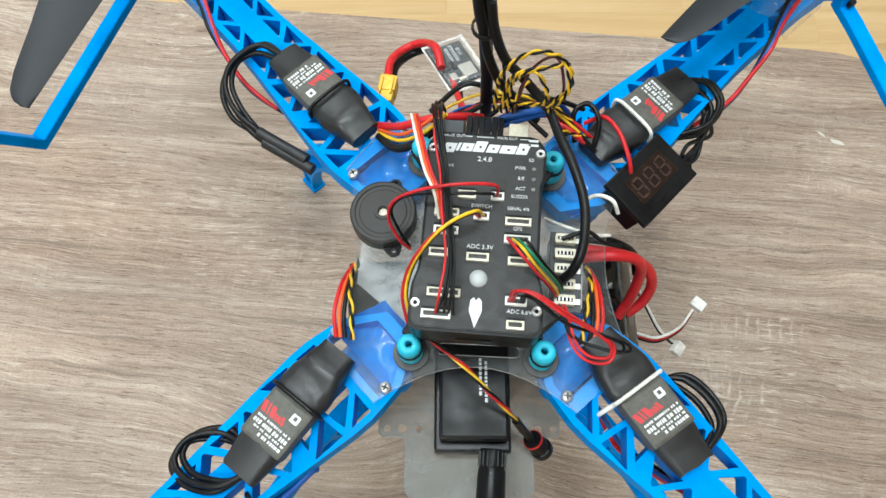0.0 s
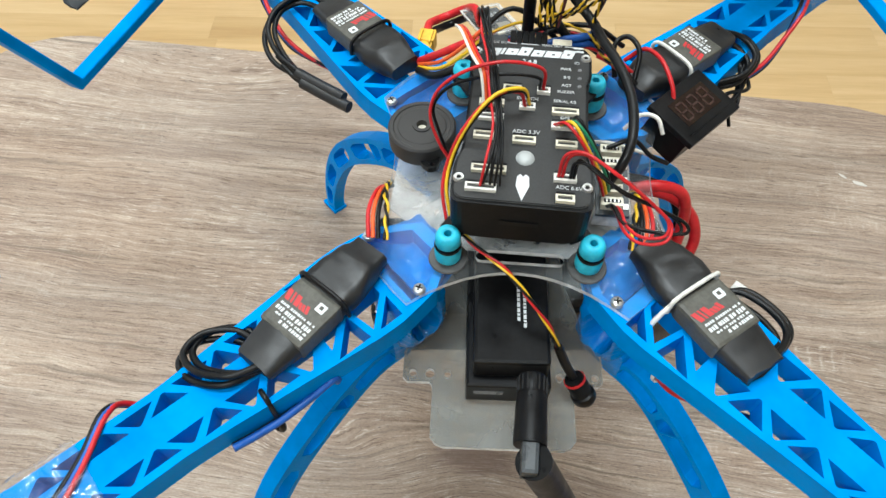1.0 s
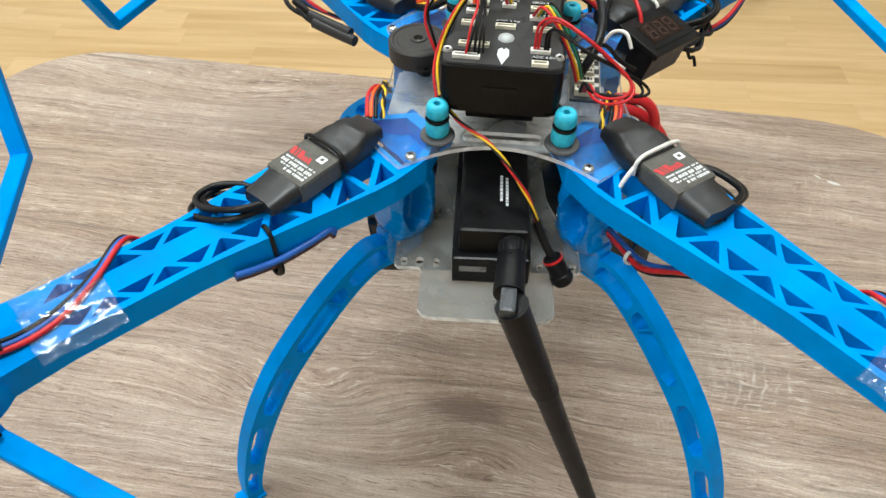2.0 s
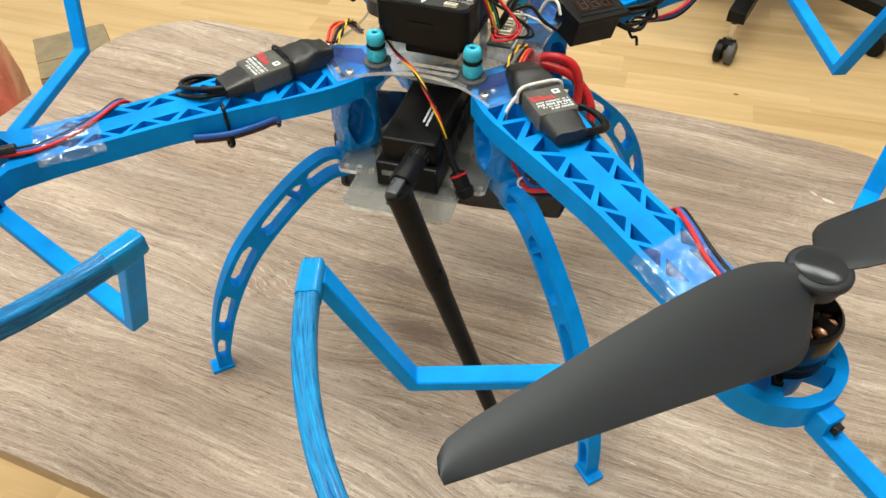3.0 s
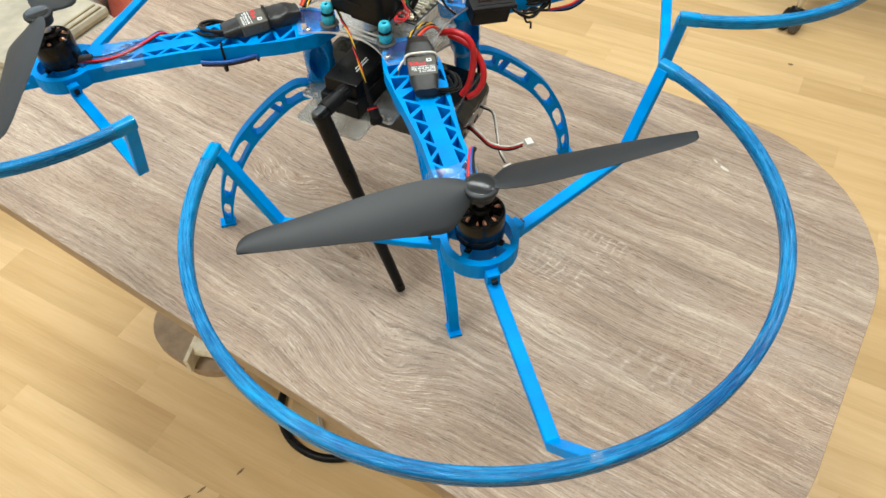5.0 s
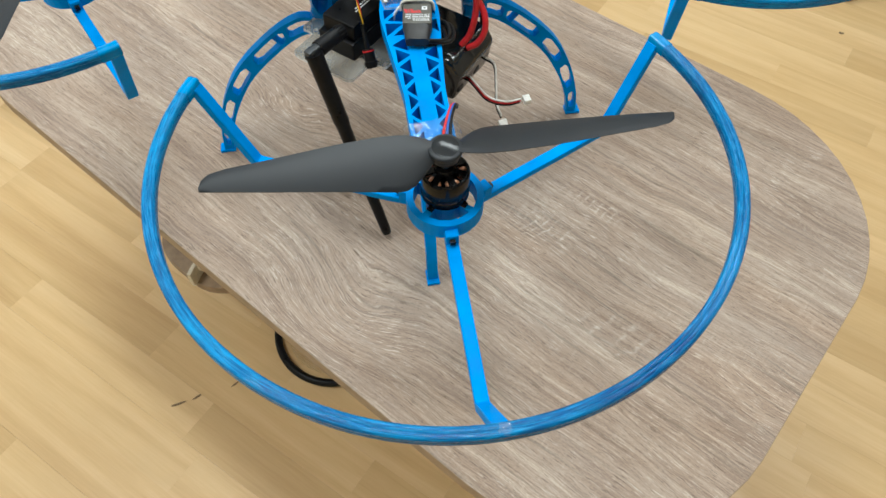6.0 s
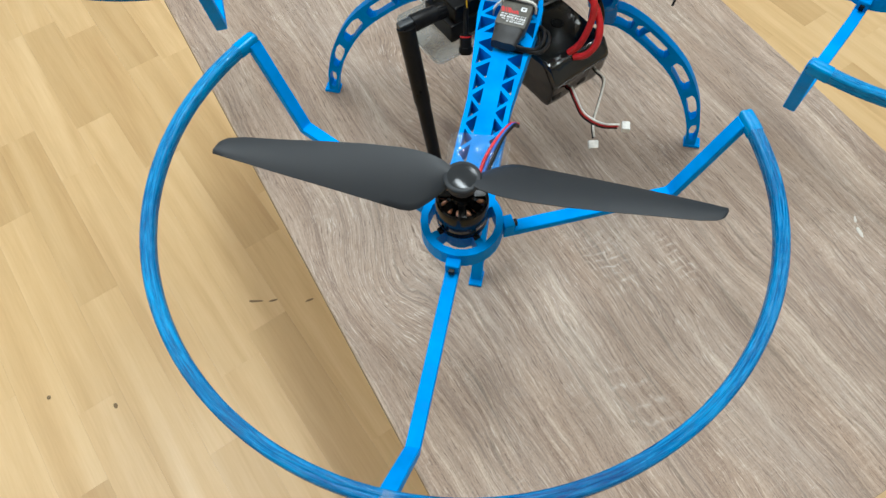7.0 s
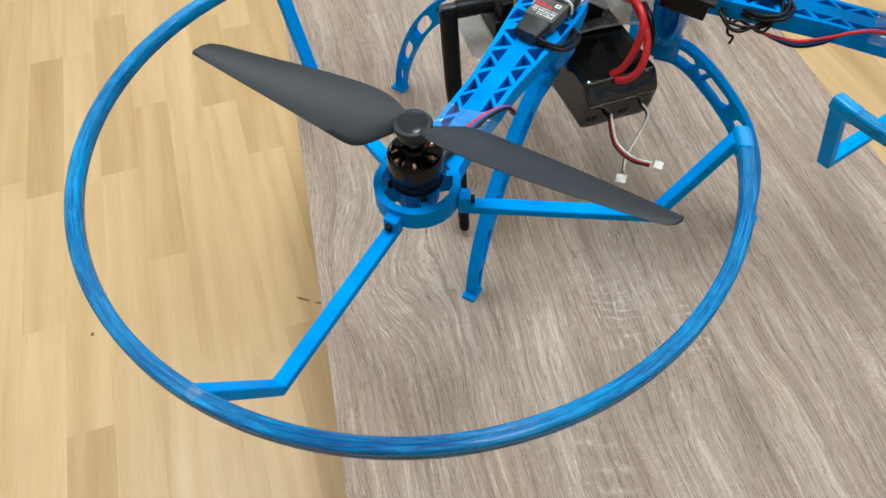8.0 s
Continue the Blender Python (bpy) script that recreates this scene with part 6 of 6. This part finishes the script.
    wire("strap", [(0.0530, -0.0636, 0.2160), (0.0508, -0.0650, 0.2130), (0.0484, -0.0667, 0.2075), (0.0476, -0.0672, 0.2020)], 0.0010, WHITE, t)
    # motor leads under clear tape at the ends of the arms
    for (hx, hy), mirror in zip(HUBS.values(), (1, -1, 1, -1)):
        deg = arm_way((hx, hy))[0]
        m = at_angle(deg, *CENTRE) @ Matrix.Translation((arm_way((hx, hy))[1] - HUB, 0, 0))
        t = harness("motor_cable", "red, blue and black motor leads taped along an arm")
        for k, mat in enumerate((RED, WIREBLUE, WIREBLACK)):
            o = 0.0022 * (k - 1) * (-1 if hx < 0 and hy < 0 else 1)
            pts = [(0.2320, 0.004 * mirror + o, 0.2105), (0.2150, 0.006 * mirror + o, 0.2100), (0.2000, (0.008) * mirror + o, 0.2105), (0.1850, 0.0120 * mirror + o * 0.6, 0.2110), (0.1720, 0.0170 * mirror + o * 0.5, 0.2080), (0.1600, 0.0195 * mirror, 0.2010 - 0.002 * k), (0.1450, 0.0205 * mirror, 0.1940 - 0.002 * k), (0.1250, 0.0170 * mirror, 0.1905), (0.1080, 0.0110 * mirror, 0.1905), (0.0920, 0.0060 * mirror, 0.1915)]
            if hx < 0 and hy < 0:
                pts[:4] = [(0.2320, o - 0.004 * mirror, 0.2100), (0.2150, o - 0.006 * mirror, 0.2090), (0.2000, o - 0.003 * mirror, 0.2090), (0.1850, 0.0060 * mirror + o * 0.6, 0.2088)]
            if hy < 0:
                pts = pts[:5] + [(0.1655, 0.0200 * mirror, 0.2010 - 0.001 * k), (0.1560, 0.0130 * mirror, 0.1905), (0.1400, 0.0060 * mirror, 0.1895)]
            wire("lead", [m @ Vector(p) for p in pts], 0.0011, mat, t)
        exit_y = (-0.0045 if hx < 0 and hy < 0 else 0.0045) * mirror
        wire("sleeve", [m @ Vector(p) for p in ((0.2330, exit_y, 0.2108), (0.2270, exit_y * 1.1, 0.2106), (0.2210, exit_y * 1.2, 0.2106))], 0.0029, SHRINK, t, "black sleeve where the leads leave the motor", sides=10)
        tp = bmesh.new()
        bmesh.ops.create_grid(tp, x_segments=26, y_segments=24, size=0.5)
        for v in tp.verts:
            x, y = 0.1990 + 0.030 * v.co.x + 0.0010 * noise.noise(Vector((v.co.y * 9, deg, 0))), 0.0370 * v.co.y
            ridge = 0.0030 * math.exp(-((y - (-0.002 if hx < 0 and hy < 0 else 0.008) * mirror) / 0.0055) ** 2)
            crease = (1 - min(1, 2.2 * abs(noise.noise(Vector((x * 75 + y * 110, y * 60 - x * 50, deg)))))) ** 3
            fold = 0.0012 * crease + 0.0002 * abs(noise.noise(Vector((x * 140, y * 140, deg))))
            z = ARM_TOP + 0.0005 + ridge + fold - 0.9 * max(0, abs(y) - 0.0150)
            v.co = Vector((x, y, z))
        bmesh.ops.transform(tp, verts=tp.verts, matrix=m)
        smooth(part("tape", tp, TAPE, t, "crinkled clear adhesive tape"), 80).modifiers.new("thick", "SOLIDIFY").thickness = 0.0001
    # loose leads and ties below two arms
    t = harness("tie_bundle", "black cable tie and blue-black leads hanging below an arm", "cable")
    wire("tie", [(-0.0890, -0.1066, 0.2020), (-0.0882, -0.1076, 0.2084), (-0.0848, -0.1112, 0.2082), (-0.0838, -0.1123, 0.2000), (-0.0842, -0.1119, 0.1925)], 0.0010, WIREBLACK, t)
    for dx, dz, r, mat in ((0.0026, 0.0010, 0.0017, WIREBLACK), (0.0032, 0.0022, 0.0015, WIREBLUE), (0.0024, -0.0010, 0.0013, MAROON)):
        wire("lead", [(-0.0985 + dx, -0.1225 - dx, 0.1972 + dz), (-0.0925 + dx, -0.1170 - dx, 0.1955 + dz), (-0.0850 + dx, -0.1098 - dx, 0.1942 + dz), (-0.0760 + dx, -0.1005 - dx, 0.1945 + dz), (-0.0695 + dx, -0.0935 - dx, 0.1955 + dz), (-0.0680 + dx, -0.0925 - dx, 0.1930 + dz)], r, mat, t)
    wire("tie_knot", [(-0.0850, -0.1125, 0.1945), (-0.0828, -0.1135, 0.1930), (-0.0826, -0.1140, 0.1895), (-0.0850, -0.1130, 0.1880), (-0.0866, -0.1112, 0.1900), (-0.0858, -0.1118, 0.1935)], 0.0014, WIREBLACK, t, "pulled knot of the cable tie")
    t = harness("lower_cable", "red and black leads with a white tie under an arm root", "cable")
    wire("red_lead", [(0.0440, -0.0480, 0.1700), (0.0560, -0.0620, 0.1660), (0.0640, -0.0760, 0.1690), (0.0760, -0.0860, 0.1800), (0.0900, -0.0950, 0.1900)], 0.0013, RED, t)
    wire("black_lead", [(0.0440, -0.0460, 0.1680), (0.0570, -0.0600, 0.1630), (0.0660, -0.0740, 0.1650), (0.0790, -0.0840, 0.1760), (0.0950, -0.0950, 0.1890)], 0.0014, WIREBLACK, t)
    wire("blue_lead", [(0.0440, -0.0470, 0.1720), (0.0570, -0.0630, 0.1690), (0.0660, -0.0760, 0.1720), (0.0770, -0.0860, 0.1820), (0.0900, -0.0940, 0.1905)], 0.0012, WIREBLUE, t)
    smooth(part("white_tie", lathe([(0.0026, -0.0008), (0.0033, -0.0008), (0.0033, 0.0008), (0.0026, 0.0008), (0.0026, -0.0008)], 16, m=Matrix.Translation((0.0600, -0.0690, 0.1670)) @ pose(0, 0, 0, 70, 20, 30)), WHITE, t), 40)
    t = harness("tied_leads", "bundle of thin black leads tied under an arm beside the display")
    rb = random.Random(9)
    for k in range(6):
        a, c = rb.uniform(-0.003, 0.003), rb.uniform(-0.003, 0.003)
        wire("lead", [(0.0780 + a, 0.0560 + c, 0.2020), (0.0850 + a, 0.0530 - c, 0.1990 + c), (0.0940 + c, 0.0600 + a, 0.1975 + a), (0.1010 + a, 0.0730 + c, 0.2000 + c), (0.0980 + c, 0.0830 + a, 0.2030), (0.0900, 0.0860 + c, 0.1960)], 0.0010, WIREBLACK, t)
    wire("tie", [(0.0880, 0.0560, 0.2010), (0.0895, 0.0545, 0.1960), (0.0920, 0.0550, 0.1910), (0.0945, 0.0575, 0.1900), (0.0960, 0.0550, 0.1860)], 0.0009, BLACK, t)
    t = harness("hanging_cable", "black sheathed connectors dangling beside an arm", "cable")
    for k in range(2):
        o = Vector((0.003 * k, -0.004 * k, -0.002 * k))
        wire("lead", [Vector((-0.1240, 0.0640, 0.2030)) + o, Vector((-0.1170, 0.0585, 0.2005)) + o, Vector((-0.1110, 0.0550, 0.2000)) + o], 0.0015, WIREBLACK, t)
        wire("bullet_sleeve", [Vector((-0.1130, 0.0560, 0.2000)) + o, Vector((-0.1000, 0.0495, 0.1990)) + o, Vector((-0.0880, 0.0435, 0.1985)) + o], 0.0029, SHRINK, t, sides=10)


wiring()


# ---- things beyond the table ----
def office_chair():
    t = thing("office_chair", pose(0.287, 1.591, FLOOR, 0, 0, 20), "office chair with a dark five-star base on castors", "chair")
    smooth(part("column", lathe([(0, 0.10), (0.030, 0.10), (0.030, 0.24), (0.022, 0.25), (0.022, 0.40), (0, 0.40)], 20), BLACK, t))
    part("seat", slab(rounded(0.48, 0.46, 0.12, 6), 0.40, 0.47), CASE, t, "dark upholstered seat")
    part("backrest", boxed((0.44, 0.06, 0.50), (0, 0.25, 0.78), 0.02), CASE, t, "dark upholstered backrest")
    part("back_bar", boxed((0.06, 0.03, 0.34), (0, 0.245, 0.50), 0.005), BLACK, t)
    for k in range(5):
        a = -122 + 72 * k
        m = pose(0, 0, 0, 0, 0, a)
        part("spoke", beam([m @ Vector((0.02, 0, 0.125)), m @ Vector((0.30, 0, 0.105))], 0.040, 0.028, m.to_3x3() @ Vector((0, 1, 0))), BLACK, t, "dark base spoke")
        smooth(part("stem", tube(bmesh.new(), [m @ Vector((0.30, 0, 0.045)), m @ Vector((0.30, 0, 0.092))], 0.0075, 12), STEEL, t, "bright castor stem"))
        for s in (-1, 1):
            w = lathe([(0, -0.010), (0.020, -0.010), (0.0255, -0.007), (0.0255, 0.007), (0.020, 0.010), (0, 0.010)], 22, m=m @ Matrix.Translation((0.315, s * 0.013, 0.0255)) @ pose(0, 0, 0, 90, 0, 0))
            smooth(part("castor_wheel", w, GREYRUBBER if s > 0 else BLACK, t, "twin castor wheel"), 40)
        part("castor_hood", boxed((0.034, 0.034, 0.018), (0, 0, 0), 0.006, m @ Matrix.Translation((0.308, 0, 0.042))), BLACK, t)
    return t


office_chair()


def carton(name, size, m, mat, label):
    t = thing(name, m, label, "box")
    part("body", boxed(size, (0, 0, size[2] / 2), 0.004), mat, t)
    for s in (-1, 1):
        part("flap", boxed((size[0] * 0.98, size[1] * 0.48, 0.004), (0, s * size[1] * 0.245, size[2] + 0.0025), 0.001), mat, t)
    part("tape_strip", boxed((size[0] * 0.98, 0.045, 0.001), (0, 0, size[2] + 0.0052)), mat, t)
    return t


def storage_box():
    t = thing("storage_box", pose(-1.030, 0.140, FLOOR, 0, 0, 3), "large beige plastic storage box with ribbed edges and a red stripe", "box")
    part("body", boxed((0.39, 0.225, 0.285), (0, 0, 0.1425), 0.020), BEIGE, t)
    part("lid", boxed((0.375, 0.210, 0.020), (0, 0, 0.294), 0.009), BEIGE, t, "beige lid")
    for x in (0.165, 0.180):
        part("rib", boxed((0.004, 0.19, 0.003), (x, 0, 0.3050), 0.001), KRAFT, t, "brown seam rib")
    part("red_stripe", boxed((0.005, 0.060, 0.0016), (0.058, -0.072, 0.3046)), REDINK, t, "thin red stripe")
    smooth(part("knob", lathe([(0, 0.3170), (0.010, 0.3170), (0.012, 0.3140), (0.013, 0.3040), (0, 0.3040)], 20, m=Matrix.Translation((0.045, -0.088, 0))), GREYRUBBER, t, "round grey knob"), 40)
    return t


storage_box()
carton("small_carton", (0.14, 0.17, 0.19), pose(-1.007, 0.580, FLOOR, 0, 0, 47), KRAFT, "small brown cardboard box on the floor")


def bag(name, m, size, mat, label):
    t = thing(name, m, label, "bag")
    bm = bmesh.new()
    n, k = 14, 22
    rows = []
    for i in range(n + 1):
        s = i / n
        row = []
        for j in range(k):
            a = 2 * math.pi * j / k
            cx, sx = math.cos(a), math.sin(a)
            pinch = 1.0 - 0.35 * max(0, s - 0.62) / 0.38
            p = Vector((size[0] / 2 * math.copysign(abs(cx) ** 0.6, cx) * (0.92 + 0.1 * math.sin(s * 3)), size[1] / 2 * math.copysign(abs(sx) ** 0.6, sx) * pinch, s * size[2]))
            q = p * 16 + Vector((size[0] * 90, 0, 0))
            p += Vector((noise.noise(q), noise.noise(q + Vector((5, 0, 0))), 0.3 * noise.noise(q + Vector((0, 9, 0))) * (0 < i))) * 0.009
            row.append(bm.verts.new(p))
        rows.append(row)
    for a, b in zip(rows, rows[1:]):
        for j in range(k):
            bm.faces.new((a[j], a[(j + 1) % k], b[(j + 1) % k], b[j]))
    bm.faces.new(rows[0]), bm.faces.new(rows[-1])
    for v in rows[0]:
        v.co.z = 0
    smooth(part("body", bm, mat, t), 70)
    return t


bag("red_bag", pose(-1.064, 0.441, FLOOR, 0, 0, -42), (0.33, 0.064, 0.300), BAGRED, "crumpled glossy red plastic bag standing on the floor")
bag("pale_bag", pose(-1.110, 0.392, FLOOR, 0, 0, -42), (0.30, 0.070, 0.315), PALEFILM, "crumpled grey-white plastic bag leaning on a red one")
bag("film_bag", pose(-0.905, 0.345, FLOOR, 0, 0, -42), (0.07, 0.110, 0.120), FILM, "low heap of clear crinkled plastic film")


def hoop_on_floor():
    t = thing("cable_ring", Matrix.Translation((-0.122, -0.075, FLOOR)) @ Matrix.Scale(1.14, 4), "black ring with a bright pin lying on the floor", "cable")
    line = [Vector((0.081 * math.cos(a), 0.079 * math.sin(a), 0.0058)) for a in (2 * math.pi * k / 48 for k in range(48))]
    bm = bmesh.new()
    tube(bm, line + line[:1], 0.0056, 12)
    smooth(part("ring", bm, BLACK, t), 60)
    smooth(part("clear_disc", lathe([(0, 0.0020), (0.040, 0.0022), (0.064, 0.0040), (0.066, 0.0052), (0.060, 0.0050), (0.040, 0.0032), (0, 0.0030)], 32), TAPE, t, "clear plastic disc"))
    smooth(part("pin", tube(bmesh.new(), [Vector((-0.025, -0.018, 0.0075)), Vector((0.004, -0.043, 0.0075))], 0.0030, 10), STEEL, t, "bright metal pin"))
    return t


hoop_on_floor()


# ---- marks on the table and the floor ----
def speck(name, x, y, z, l, w, deg, mat, label, category):
    bm = bmesh.new()
    bmesh.ops.create_icosphere(bm, subdivisions=2, radius=1, matrix=Matrix.Diagonal((l, w, 0.0005, 1)))
    for v in bm.verts:
        q = Vector((v.co.x * 400, v.co.y * 400, deg))
        v.co.x += l * 0.25 * noise.noise(q)
        v.co.y += w * 0.45 * noise.noise(q + Vector((2, 7, 1)))
    t = tagged(part(name, bm, mat, None), label, category)
    t.matrix_basis = pose(x, y, z, 0, 0, deg)
    return t


speck("paint_fleck", 0.2705, 0.1835, 0.0003, 0.0055, 0.0020, -22, SCUFF, "pale chipped fleck on the tabletop", "mark")
speck("paint_fleck", 0.2590, 0.1900, 0.0003, 0.0040, 0.0011, -40, SCUFF, "pale chipped fleck on the tabletop", "mark")
for x, y, l, w, d in ((-0.230, -0.314, 0.012, 0.0020, 60), (-0.216, -0.289, 0.008, 0.0018, 75), (-0.185, -0.238, 0.007, 0.0016, 80), (-0.183, -0.568, 0.005, 0.003, 0), (-0.250, -0.652, 0.004, 0.003, 0), (0.263, 1.149, 0.006, 0.004, 10)):
    speck("floor_speck", x, y, FLOOR + 0.0005, l, w, d, DIRT, "small dark speck on the floor", "mark")


# ---- floor strips ----
def floor():
    t = tagged(part("floor", boxed((5.0, 5.4, 0.06), (0, 0.6, FLOOR - 0.0340)), BEECH, None), "honey-coloured laminate strip floor", "floor", kind="structure")
    rnd = random.Random(11)
    meshes = {}
    width = 0.0680
    turn = pose(0, 0, 0, 0, 0, 4.0)
    near, rest = 0, bmesh.new()

    def strip_mesh(n):
        if n not in meshes:
            bm = boxed((0.10 * n - 0.00015, width - 0.00015, 0.0040), (0, 0, -0.0020))
            me = bpy.data.meshes.new("strip")
            bm.to_mesh(me)
            bm.free()
            me.materials.append(BEECH)
            meshes[n] = me
        return meshes[n]

    y = -2.0
    while y < 3.2:
        x = -2.45 - rnd.random() * 0.5
        while x < 2.5:
            n = rnd.choice((3, 4, 4, 5, 6))
            cx = x + 0.05 * n
            m = turn @ Matrix.Translation((cx, y, FLOOR))
            p = m.translation
            if -1.25 < p.x < 0.9 and -0.95 < p.y < 1.75 and near < 300 and not (-0.2 < p.x < 0.3 and 0.0 < p.y < 0.2):
                ob = new("strip", strip_mesh(n))
                ob.parent = t
                ob.matrix_basis = m
                near += 1
            elif abs(p.x) + 0.05 * n < 2.46 and -2.02 < p.y < 3.22:
                box(rest, (0.10 * n - 0.00015, width - 0.00015, 0.0040), (0, 0, -0.0020), 0, m)
            x += 0.10 * n
        y += width
    tagged(part("far_strips", rest, BEECH, t), kind="stuff")


floor()
